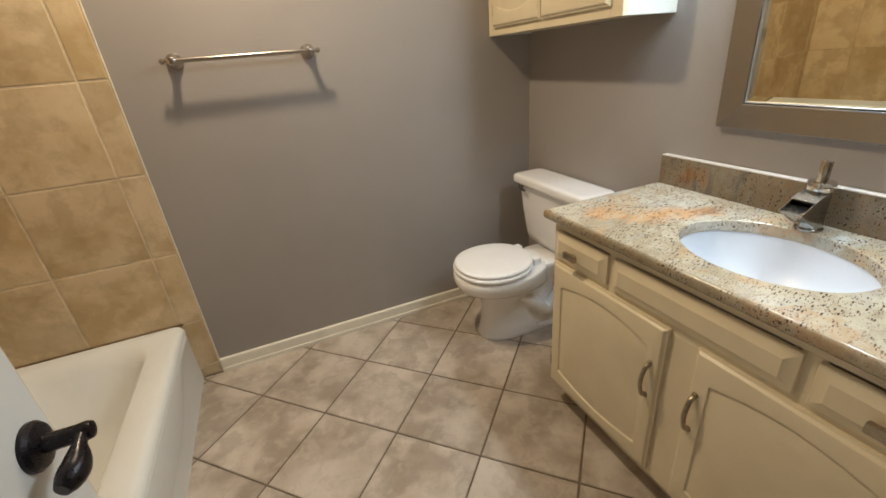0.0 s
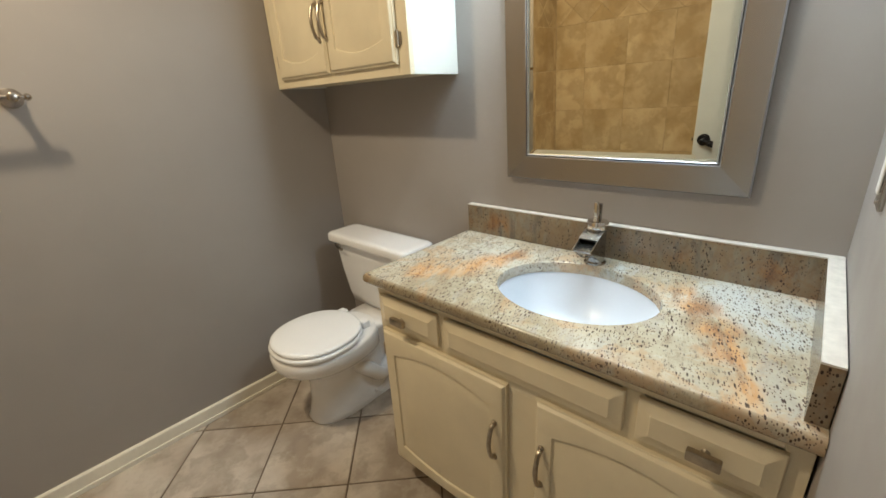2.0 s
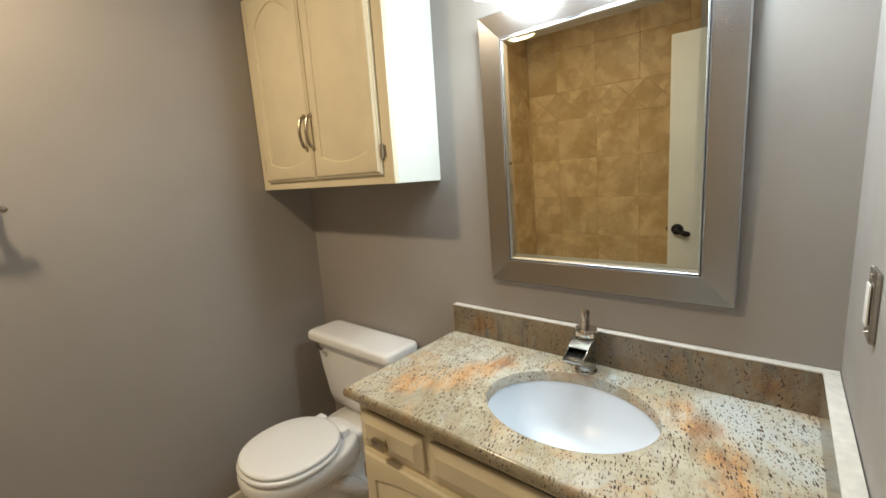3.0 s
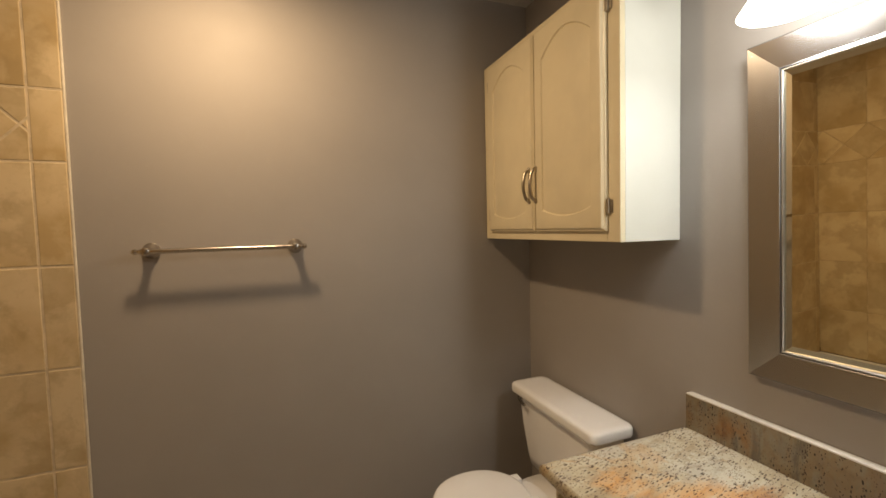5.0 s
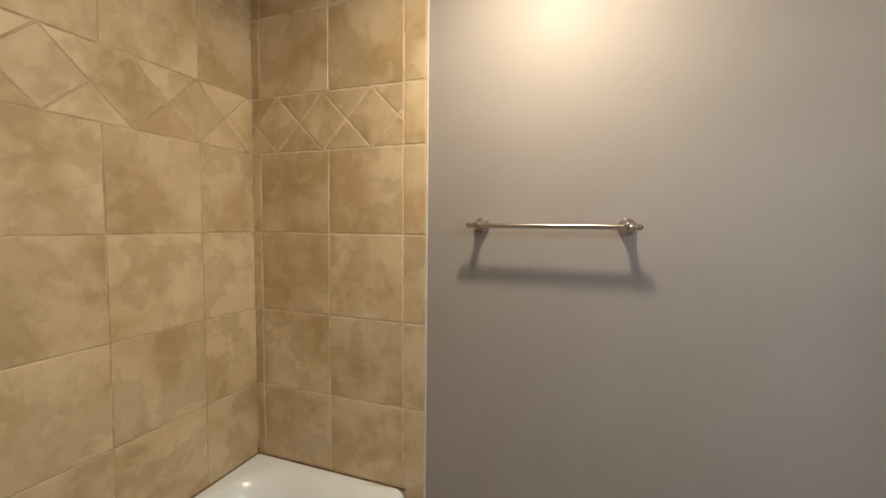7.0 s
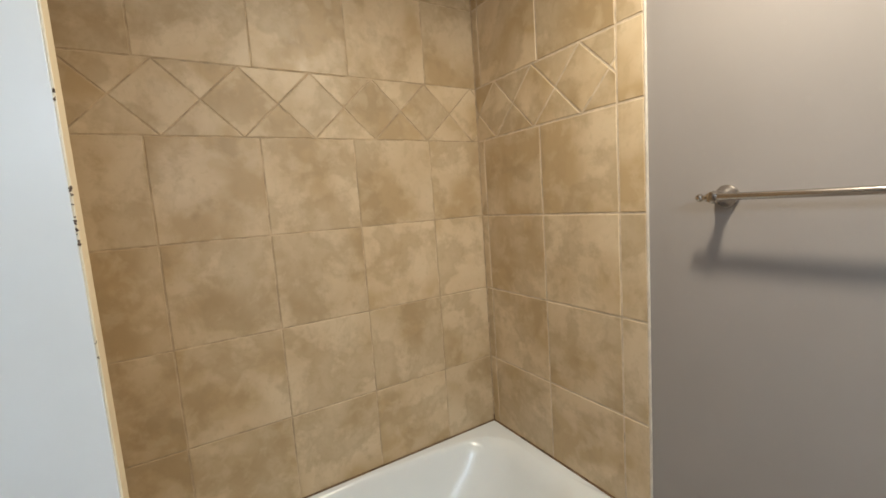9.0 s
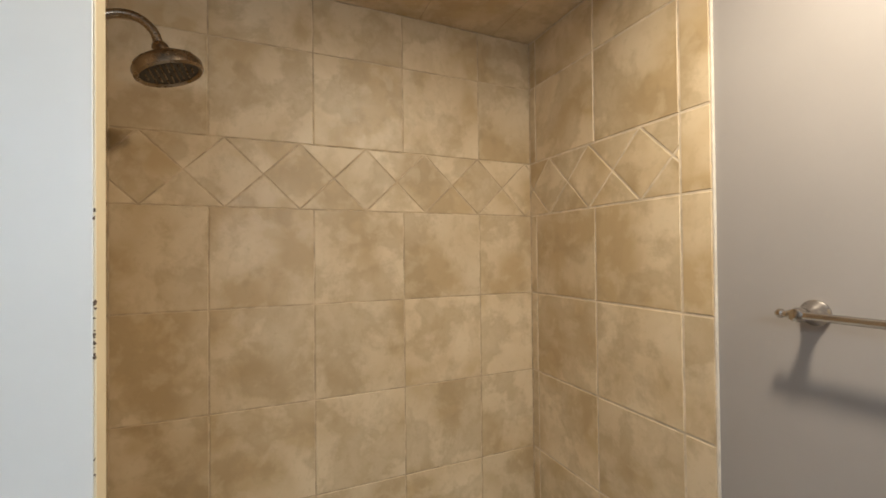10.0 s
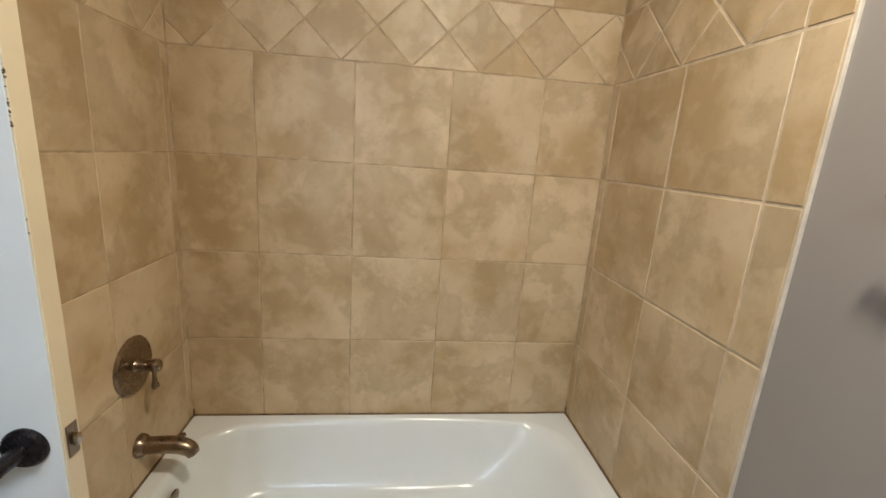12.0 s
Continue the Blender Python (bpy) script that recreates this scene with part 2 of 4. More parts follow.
def part(name, bm, material, parent=None, label="", smooth=True, sharp=35):
    """One mesh object from a bmesh in world places, under a thing or a part."""
    if parent:
        bmesh.ops.translate(bm, verts=bm.verts, vec=-world_of(parent))
    ob = new(name, finish(name, bm, material, smooth, sharp))
    ob.parent = parent
    return tagged(ob, label)


def thing(name, place, label, category, group="", kind=""):
    ob = new(name)
    ob.location = place
    ob.empty_display_size = 0.1
    return tagged(ob, label, category, group, kind)


def box(x0, x1, y0, y1, z0, z1, r=0.0, seg=2, bm=None):
    own = bmesh.new()
    bmesh.ops.create_cube(own, size=1)
    for v in own.verts:
        v.co = ((x0 + x1) / 2 + v.co.x * (x1 - x0), (y0 + y1) / 2 + v.co.y * (y1 - y0), (z0 + z1) / 2 + v.co.z * (z1 - z0))
    if r:
        bmesh.ops.bevel(own, geom=own.edges[:], offset=r, segments=seg, affect="EDGES", profile=0.6)
    return own if bm is None else join(bm, own)


def join(bm, other):
    me = bpy.data.meshes.new("temp")
    other.to_mesh(me)
    other.free()
    bm.from_mesh(me)
    bpy.data.meshes.remove(me)
    return bm


def loft(rings, cap=True, bm=None, closed=False):
    """Joins rings of equally many points; caps the first and the last."""
    own = bmesh.new() if bm is None else bm
    rows = [[own.verts.new(p) for p in ring] for ring in rings]
    n = len(rows[0])
    pairs = list(zip(rows, rows[1:])) + ([(rows[-1], rows[0])] if closed else [])
    for a, b in pairs:
        for i in range(n):
            own.faces.new((a[i], a[(i + 1) % n], b[(i + 1) % n], b[i]))
    if cap and not closed:
        own.faces.new(rows[0][::-1])
        own.faces.new(rows[-1])
    return own


def lathe(place, axis, profile, n=28, cap=True, bm=None):
    """Turns (along, radius) pairs round an axis through place."""
    axis = Vector(axis).normalized()
    side = axis.orthogonal().normalized()
    up = axis.cross(side)
    rings = [[Vector(place) + axis * a + (side * math.cos(k * math.tau / n) + up * math.sin(k * math.tau / n)) * max(r, 1e-4) for k in range(n)] for a, r in profile]
    return loft(rings, cap, bm)


def tube(points, radius, n=12, bm=None):
    """A round rod through points; radius: one, or one a point."""
    pts = [Vector(p) for p in points]
    rads = radius if isinstance(radius, (list, tuple)) else [radius] * len(pts)
    rings, side = [], None
    for k, p in enumerate(pts):
        way = (pts[min(k + 1, len(pts) - 1)] - pts[max(k - 1, 0)]).normalized()
        side = way.orthogonal().normalized() if side is None else (side - way * side.dot(way)).normalized()
        up = way.cross(side)
        rings.append([p + (side * math.cos(a * math.tau / n) + up * math.sin(a * math.tau / n)) * rads[k] for a in range(n)])
    return loft(rings, True, bm)


def curve(points, steps=8):
    """A smooth way through points."""
    pts = [Vector(p) for p in points]
    pts = [2 * pts[0] - pts[1], *pts, 2 * pts[-1] - pts[-2]]
    out = []
    for a, b, c, d in zip(pts, pts[1:], pts[2:], pts[3:]):
        for k in range(steps):
            s = k / steps
            out.append(0.5 * (2 * b + (c - a) * s + (2 * a - 5 * b + 4 * c - d) * s * s + (3 * b - a - 3 * c + d) * s**3))
    return out + [pts[-2]]


def oval(cx, cy, z, rx, ry, n=40, power=2.0, back=None):
    """A ring like an egg: back is the half length towards +x where it differs."""
    out = []
    for k in range(n):
        c, s = math.cos(k * math.tau / n), math.sin(k * math.tau / n)
        x, y = abs(c) ** (2 / power) * math.copysign(1, c), abs(s) ** (2 / power) * math.copysign(1, s)
        out.append((cx + x * (back if back and c > 0 else rx), cy + y * ry, z))
    return out


# ---- the room's shell ----
X0, X1, Y0, Y1 = -1.30, 1.25, 0.164, 2.02
PLUMB = 0.505
RIM = 0.30


def structure(name, bm, material, label):
    return tagged(part(name, bm, material, None, label, False), category=name.split("_")[0], kind="structure")


north = structure("wall_north", box(X0 - 0.14, X1 + 0.12, Y1 + 0.008, Y1 + 0.12, -0.1, CEIL + 0.1), PAINT, "grey-taupe painted wall with a tiled strip at its tub end")
west = structure("wall_west", box(X0 - 0.14, X0 - 0.008, PLUMB - 0.1, Y1 + 0.008, -0.1, CEIL + 0.1), PAINT, "tan stone-tiled wall along the bathtub")
east = structure("wall_east", box(X1, X1 + 0.12, Y0 - 0.12, Y1 + 0.008, -0.1, CEIL + 0.1), PAINT, "grey-taupe painted wall behind the vanity and toilet")
plumb = structure("wall_plumbing", box(X0 - 0.14, -0.50, 0.05, PLUMB - 0.008, -0.1, CEIL + 0.1), PAINT, "tan stone-tiled end wall carrying the shower fittings")
south = structure("wall_south", box(0.18, X1, 0.05, Y0, -0.1, CEIL + 0.1), PAINT, "grey-taupe painted wall with a light switch above the vanity")
structure("wall_over_door", box(-0.50, 0.18, 0.05, Y0, 1.985, CEIL + 0.1), PAINT, "painted wall above the doorway")
structure("wall_beside_door", box(-0.50, -0.456, 0.05, Y0, -0.1, 1.985), PAINT, "painted wall strip at the hinge side of the doorway")
structure("wall_hall_west", box(-1.2, -1.1, -1.2, 0.05, -0.1, CEIL + 0.1), PAINT, "plain painted hall wall")
structure("wall_hall_east", box(1.37, 1.47, -1.2, 0.05, -0.1, CEIL + 0.1), PAINT, "plain painted hall wall")
structure("wall_hall_south", box(-1.2, 1.47, -1.3, -1.2, -0.1, CEIL + 0.1), PAINT, "plain painted hall wall")
structure("ceiling", box(X0 - 0.14, X1 + 0.22, -1.2, Y1 + 0.1, CEIL, CEIL + 0.08), CEILPAINT, "flat painted ceiling with a fine texture")
floor = structure("floor", box(X0 - 0.14, X1 + 0.22, -1.2, Y1 + 0.1, -0.1, -0.003), DARKGROUT, "floor of mottled grey-brown tiles laid diagonally with dark grout")


def board(name, x0, x1, y0, y1, high, out):
    """A baseboard with a rounded top, its face towards out."""
    bm = box(x0, x1, y0, y1, 0.0, high, 0)
    top = [e for e in bm.edges if all(v.co.z > high - 1e-4 for v in e.verts)]
    keep = [e for e in top if (e.verts[0].co - e.verts[1].co).length > 0.1 and sum((e.verts[0].co[k] + e.verts[1].co[k]) * out[k] for k in (0, 1)) > (x0 + x1) * out[0] + (y0 + y1) * out[1]]
    bmesh.ops.bevel(bm, geom=keep, offset=0.007, segments=3, affect="EDGES", profile=0.5)
    box(x0 + min(0, out[0]) * 0.005, x1 + max(0, out[0]) * 0.005, y0 + min(0, out[1]) * 0.005, y1 + max(0, out[1]) * 0.005, 0.0, 0.020, 0.002, 2, bm)
    return structure(name, bm, BASEPAINT, "cream-painted wooden baseboard at the foot of the wall")


board("baseboard_north", -0.484, X1 - 0.013, Y1 - 0.006, Y1 + 0.008, 0.070, (0, -1))
board("baseboard_east", X1 - 0.013, X1, 1.17, Y1 - 0.006, 0.070, (-1, 0))

# ---- bathtub ----
TX1 = -0.567


def tub_ring(x0, x1, y0, y1, z, corner=0.05, n=8, m=9):
    """A rounded rectangle, counterclockwise, with points along its sides too."""
    out = []
    for cx, cy, a in ((x1 - corner, y1 - corner, 0), (x0 + corner, y1 - corner, 90), (x0 + corner, y0 + corner, 180), (x1 - corner, y0 + corner, 270)):
        for k in range(n):
            b = radians(a + 90 * k / (n - 1))
            out.append((cx + corner * math.cos(b), cy + corner * math.sin(b), z))
        ends = {0: (x0 + corner, y1), 90: (x0, y0 + corner), 180: (x1 - corner, y0), 270: (x1, y1 - corner)}[a]
        px, py, _ = out[-1]
        for k in range(1, m):
            out.append((px + (ends[0] - px) * k / m, py + (ends[1] - py) * k / m, z))
    return out


def bow(ring, x_wall, deep, y_mid, half):
    """Lets the back edge bow towards the wall in its middle."""
    return [(x - (deep * max(0, 1 - ((y - y_mid) / half) ** 2) if x < x_wall else 0), y, z) for x, y, z in ring]


tub = thing("bathtub", ((X0 + TX1) / 2, 1.26, 0), "glossy white alcove bathtub with a flat apron between tiled walls", "bathtub")
G = 0.003
rings = [
    tub_ring(X0 + G, TX1 - 0.004, PLUMB + G, Y1 - G, 0.0, 0.006),
    tub_ring(X0 + G, TX1 - 0.004, PLUMB + G, Y1 - G, RIM - 0.050, 0.006),
    tub_ring(X0 + G, TX1, PLUMB + G, Y1 - G, RIM - 0.036, 0.008),
    tub_ring(X0 + G, TX1 - 0.0015, PLUMB + G, Y1 - G, RIM - 0.024, 0.010),
    tub_ring(X0 + G, TX1 - 0.006, PLUMB + G, Y1 - G, RIM - 0.014, 0.012),
    tub_ring(X0 + G, TX1 - 0.013, PLUMB + G, Y1 - G, RIM - 0.006, 0.014),
    tub_ring(X0 + G, TX1 - 0.022, PLUMB + G, Y1 - G, RIM - 0.0015, 0.016),
    tub_ring(X0 + G, TX1 - 0.032, PLUMB + G, Y1 - G, RIM, 0.018),
    bow(tub_ring(X0 + 0.066, TX1 - 0.103, PLUMB + 0.050, Y1 - 0.046, RIM, 0.150), -1.1, 0.048, 1.26, 0.62),
    bow(tub_ring(X0 + 0.072, TX1 - 0.110, PLUMB + 0.056, Y1 - 0.055, RIM - 0.003, 0.155), -1.1, 0.048, 1.26, 0.62),
    bow(tub_ring(X0 + 0.078, TX1 - 0.117, PLUMB + 0.063, Y1 - 0.067, RIM - 0.010, 0.160), -1.1, 0.047, 1.26, 0.62),
    bow(tub_ring(X0 + 0.083, TX1 - 0.122, PLUMB + 0.069, Y1 - 0.089, RIM - 0.022, 0.165), -1.1, 0.044, 1.26, 0.62),
    bow(tub_ring(X0 + 0.088, TX1 - 0.127, PLUMB + 0.079, Y1 - 0.110, 0.250, 0.180), -1.1, 0.036, 1.26, 0.62),
    bow(tub_ring(X0 + 0.096, TX1 - 0.133, PLUMB + 0.095, Y1 - 0.145, 0.195, 0.200), -1.1, 0.022, 1.26, 0.62),
    bow(tub_ring(X0 + 0.105, TX1 - 0.140, PLUMB + 0.112, Y1 - 0.185, 0.145, 0.220), -1.1, 0.010, 1.26, 0.62),
    tub_ring(X0 + 0.116, TX1 - 0.149, PLUMB + 0.130, Y1 - 0.222, 0.105, 0.225),
    tub_ring(X0 + 0.130, TX1 - 0.161, PLUMB + 0.150, Y1 - 0.252, 0.078, 0.215),
    tub_ring(X0 + 0.150, TX1 - 0.178, PLUMB + 0.175, Y1 - 0.285, 0.062, 0.205),
    tub_ring(X0 + 0.175, TX1 - 0.198, PLUMB + 0.205, Y1 - 0.320, 0.055, 0.185),
]
part("basin", loft(rings), ENAMEL, tub, sharp=50)


def sweep_line(y, lift):
    """The lower edge of the apron's raised field, which rises towards both ends."""
    return 0.116 + lift + 0.12 * max(0, (abs(y - 1.26) - 0.20) / 0.34) ** 2


rings = []
for k in range(-30, 31):
    y = 1.26 + 0.725 * k / 30
    low = min(RIM - 0.06, sweep_line(y, 0))
    rings.append([(TX1 - 0.0046, y, low - 0.002), (TX1 + 0.0018, y, low + 0.002), (TX1 + 0.0036, y, low + 0.009), (TX1 + 0.0008, y, RIM - 0.036), (TX1 - 0.003, y, RIM - 0.033)])
bm = loft(rings)
part("apron_panel", bm, ENAMEL, tub)
part("overflow_plate", lathe((-0.955, PLUMB + 0.084, 0.235), (0, 1, -0.2), ((0, 0.034), (0.006, 0.034), (0.010, 0.028), (0.012, 0.001)), 24), AGED, tub, "aged nickel overflow plate")
part("drain", lathe((-0.945, PLUMB + 0.26, 0.054), (0, 0, 1), ((0, 0.028), (0.003, 0.028), (0.004, 0.02), (0.002, 0.001)), 24), AGED, tub, "aged nickel drain")
structure("trim_tub_caulk", join(box(X0 - 0.002, X0 + 0.006, PLUMB, Y1, RIM - 0.003, RIM + 0.0035), box(X0 + 0.006, TX1, Y1 - 0.006, Y1 + 0.002, RIM - 0.003, RIM + 0.0035)), MILDEW, "stained caulk line where the tiles meet the bathtub")
bm = bmesh.new()
for cy, sgn in ((PLUMB, 1), (Y1, -1)):
    box(X0 - 0.001, X0 + 0.006, min(cy, cy + sgn * 0.005), max(cy, cy + sgn * 0.005), RIM + 0.0036, RIM + 0.030, 0.002, 1, bm)
structure("trim_corner_stain", bm, MILDEW, "dark stained caulk low in the tiled corners")
structure("trim_corner_caulk_north", box(X0 - 0.006, X0 + 0.002, Y1 - 0.002, Y1 + 0.006, RIM + 0.030, CEIL - 0.008, 0.001, 1), BROWNGROUT, "tan caulk in the corner of the tiling")
structure("trim_corner_caulk", box(X0 - 0.006, X0 + 0.003, PLUMB - 0.006, PLUMB + 0.003, RIM + 0.004, CEIL - 0.008, 0.001, 1), BROWNGROUT, "tan caulk in the corner of the tiling")
structure("trim_plumb_caulk", box(X0 + 0.006, TX1, PLUMB - 0.002, PLUMB + 0.006, RIM - 0.003, RIM + 0.0035), MILDEW, "stained caulk line where the tiles meet the bathtub")

# ---- shower fittings ----
FX = -0.965
head = thing("wall_shower", (FX, PLUMB, 1.99), "aged nickel shower head on a curved arm from the tiled wall", "shower head")
part("flange", lathe((FX, PLUMB, 1.99), (0, 1, 0), ((0, 0.036), (0.006, 0.036), (0.014, 0.026), (0.018, 0.013)), 28), AGED, head)
part("arm", tube(curve([(FX, PLUMB, 1.99), (FX, 0.550, 2.016), (FX, 0.608, 2.050), (FX, 0.656, 2.052), (FX, 0.690, 2.026), (FX, 0.703, 1.990)]), 0.0105, 14), AGED, head)
part("ball_joint", lathe((FX, 0.703, 1.998), (0, 0.20, -1), ((0, 0.013), (0.005, 0.017), (0.012, 0.019), (0.018, 0.014), (0.024, 0.018), (0.03, 0.014)), 20), AGED, head)
part("spray_bell", lathe((FX, 0.708, 1.976), (0, 0.34, -1), ((0, 0.016), (0.006, 0.030), (0.014, 0.052), (0.024, 0.070), (0.036, 0.0775), (0.053, 0.077), (0.058, 0.071), (0.052, 0.065)), 36, False), AGED, head)
face = Vector((FX, 0.708, 1.976)) + Vector((0, 0.34, -1)).normalized() * 0.051
part("spray_face", lathe(face, (0, 0.34, -1), ((0, 0.065), (0.001, 0.001)), 30), RUBBER, head, "black spray face")
bm = bmesh.new()
d = Vector((0, 0.34, -1)).normalized()
u, v = Vector((1, 0, 0)), d.cross(Vector((1, 0, 0)))
for i in range(-4, 5):
    for j in range(-4, 5):
        if 0 < i * i + j * j < 19:
            lathe(face + u * i * 0.0125 + v * j * 0.0125, d, ((0, 0.0028), (0.004, 0.0018)), 6, True, bm)
part("nozzle", bm, AGED, head, "rows of small spray nozzles")

valve = thing("shower_valve", (FX - 0.013, PLUMB, 0.690), "aged nickel shower valve with a round plate and lever", "shower valve")
vx = FX - 0.013
part("plate", lathe((vx, PLUMB, 0.690), (0, 1, 0), ((0, 0.088), (0.004, 0.088), (0.009, 0.082), (0.011, 0.055), (0.013, 0.03)), 40), AGED, valve)
part("stem", lathe((vx, PLUMB + 0.010, 0.690), (0, 1, 0), ((0, 0.024), (0.010, 0.018), (0.028, 0.014), (0.040, 0.016), (0.048, 0.020), (0.058, 0.021), (0.066, 0.015), (0.070, 0.006)), 24), AGED, valve)
part("lever", tube(curve([(vx, PLUMB + 0.060, 0.690), (vx + 0.012, PLUMB + 0.064, 0.668), (vx + 0.016, PLUMB + 0.066, 0.640), (vx + 0.016, PLUMB + 0.067, 0.622)], 5), [0.009, 0.008, 0.0065, 0.006, 0.006, 0.006, 0.006, 0.0065, 0.007, 0.008, 0.0095, 0.0105, 0.0105, 0.010, 0.008, 0.004], 12), AGED, valve)

spout = thing("tub_spout", (FX - 0.005, PLUMB, 0.425), "aged nickel tub spout with a small diverter knob", "tub spout")
sx = FX - 0.005
part("flange", lathe((sx, PLUMB, 0.425), (0, 1, 0), ((0, 0.036), (0.012, 0.034), (0.022, 0.026)), 26), AGED, spout)
part("barrel", tube(curve([(sx, PLUMB + 0.012, 0.425), (sx, PLUMB + 0.06, 0.427), (sx, PLUMB + 0.105, 0.426), (sx, PLUMB + 0.14, 0.414), (sx, PLUMB + 0.153, 0.394)], 5), [0.026] * 8 + [0.026, 0.026, 0.026, 0.0255, 0.025, 0.0245, 0.024, 0.0235, 0.023, 0.022, 0.021, 0.020, 0.019], 18), AGED, spout)
part("diverter", lathe((sx, PLUMB + 0.125, 0.444), (0, 0, 1), ((0, 0.006), (0.010, 0.005), (0.014, 0.010), (0.020, 0.009), (0.022, 0.003)), 14), AGED, spout)

# ---- towel bar ----
BZ, BY = 1.340, 1.958
bar = thing("towel_bar", (-0.035, Y1 + 0.008, BZ), "brushed nickel towel bar with bell-shaped posts on the painted wall", "towel bar")
for x in (-0.275, 0.195):
    part("post", lathe((x, Y1 + 0.008, BZ), (0, -1, 0), ((0, 0.028), (0.005, 0.028), (0.009, 0.024), (0.014, 0.023), (0.022, 0.017), (0.034, 0.0115), (0.046, 0.011), (0.054, 0.0145), (0.066, 0.0155), (0.078, 0.013), (0.082, 0.006)), 26), NICKEL, bar)
part("rod", tube([(-0.275, BY, BZ), (0.195, BY, BZ)], 0.0086, 16), NICKEL, bar)
for x, s in ((-0.275, -1), (0.195, 1)):
    part("finial", lathe((x, BY, BZ), (s, 0, 0), ((0, 0.010), (0.014, 0.010), (0.018, 0.007), (0.024, 0.0065), (0.028, 0.010), (0.034, 0.0095), (0.040, 0.004)), 18), NICKEL, bar)


# ---- cabinet fronts ----
def front(name, y0, y1, z0, z1, x, parent, arch=0.0, dip=0.0, stile=0.05, thick=0.019, label=""):
    """A routed door or drawer front whose face looks towards -x; arch and dip shape the groove."""
    n = 12

    def ring(inset, depth, path=None):
        out = []
        a0, a1, b0, b1 = y0 + inset, y1 - inset, z0 + inset, z1 - inset
        for side in range(4):
            for k in range(n):
                s = k / n
                y = (a0 + (a1 - a0) * s, a1, a1 - (a1 - a0) * s, a0)[side]
                q = (s, 1, 1 - s, 0)[side]
                lo = b0 + (dip * (2 * q - 1) ** 2 if path else 0)
                hi = b1 - (arch * abs(2 * q - 1) ** 1.8 if path else 0)
                z = (lo, lo + (hi - lo) * s, hi, hi - (hi - lo) * s)[side]
                out.append((x - depth, y, z))
        return out

    if stile:
        rings = [ring(0, 0), ring(0, thick * 0.55), ring(0.004, thick * 0.62), ring(0.009, thick * 0.93), ring(0.013, thick)]
        rings += [ring(stile, thick, True), ring(stile + 0.003, thick - 0.0045, True), ring(stile + 0.007, thick - 0.0045, True), ring(stile + 0.020, thick - 0.0005, True)]
    else:
        rings = [ring(0, 0), ring(0, thick * 0.45), ring(0.002, thick * 0.52), ring(0.006, thick * 0.55), ring(0.023, thick * 0.93), ring(0.025, thick)]
    return part(name, loft(rings), CREAM, parent, label, True, 25)


def bow_pull(x, y, z0, z1, parent, out=0.026):
    """An upright arched handle in front of a face at x."""
    zm = (z0 + z1) / 2
    pts = curve([(x, y, z0 + 0.008), (x - out * 0.62, y, z0 + 0.018), (x - out, y, zm), (x - out * 0.62, y, z1 - 0.018), (x, y, z1 - 0.008)], 6)
    rads = [0.0065 - 0.0022 * abs(math.sin(k / (len(pts) - 1) * math.pi)) + 0.0018 * (1 - abs(2 * k / (len(pts) - 1) - 1)) for k in range(len(pts))]
    bm = tube(pts, rads, 10)
    for z in (z0 + 0.004, z1 - 0.004):
        lathe((x, y, z), (-1, 0, 0), ((0, 0.0075), (0.004, 0.007), (0.007, 0.004)), 12, True, bm)
    return part("handle", bm, HINGE, parent, "aged nickel arched handle")


def hinge(x, y, z, parent):
    bm = lathe((x - 0.006, y, z - 0.024), (0, 0, 1), ((0, 0.002), (0.003, 0.0048), (0.045, 0.0048), (0.048, 0.002)), 10)
    box(x - 0.004, x, y - 0.013, y + 0.004, z - 0.018, z + 0.018, 0.001, 1, bm)
    return part("hinge", bm, HINGE, parent, "small aged metal hinge")


# ---- vanity ----
VX, VY0, VY1 = 0.765, Y0 + 0.004, 1.163
van = thing("vanity_cabinet", (1.0, 0.67, 0), "cream-painted wooden vanity cabinet with two doors under a granite top", "vanity cabinet")
TOP = 0.768
bm = box(VX + 0.018, X1 - 0.002, VY1 - 0.018, VY1, 0.10, TOP, 0.001, 1)
box(VX + 0.080, X1 - 0.002, VY1 - 0.018, VY1, 0.0, 0.10, 0, 1, bm)
box(VX + 0.018, X1 - 0.002, VY0, VY0 + 0.018, 0.10, TOP, 0.001, 1, bm)
box(VX + 0.080, X1 - 0.002, VY0, VY0 + 0.018, 0.0, 0.10, 0, 1, bm)
box(VX + 0.018, X1 - 0.002, VY0 + 0.018, VY1 - 0.018, 0.10, 0.118, 0, 1, bm)
box(X1 - 0.012, X1 - 0.002, VY0 + 0.018, VY1 - 0.018, 0.118, TOP, 0, 1, bm)
part("body", bm, CREAM, van)
# face frame
frame_bm = bmesh.new()
for y0, y1, z0, z1 in (
    (VY0, VY0 + 0.035, 0.10, TOP), (VY1 - 0.035, VY1, 0.10, TOP), (0.602, 0.722, 0.145, 0.61),
    (VY0 + 0.035, VY1 - 0.035, 0.738, TOP), (VY0 + 0.035, VY1 - 0.035, 0.100, 0.145), (VY0 + 0.035, VY1 - 0.035, 0.61, 0.652),
    (0.405, 0.445, 0.652, 0.738), (0.885, 0.925, 0.652, 0.738),
):
    box(VX, VX + 0.018, y0, y1, z0, z1, 0.0008, 1, frame_bm)
part("face_frame", frame_bm, CREAM, van)
part("toe_kick", box(VX + 0.062, VX + 0.0795, VY0, VY1, 0.0, 0.0995), CREAM, van, "recessed cream toe board")
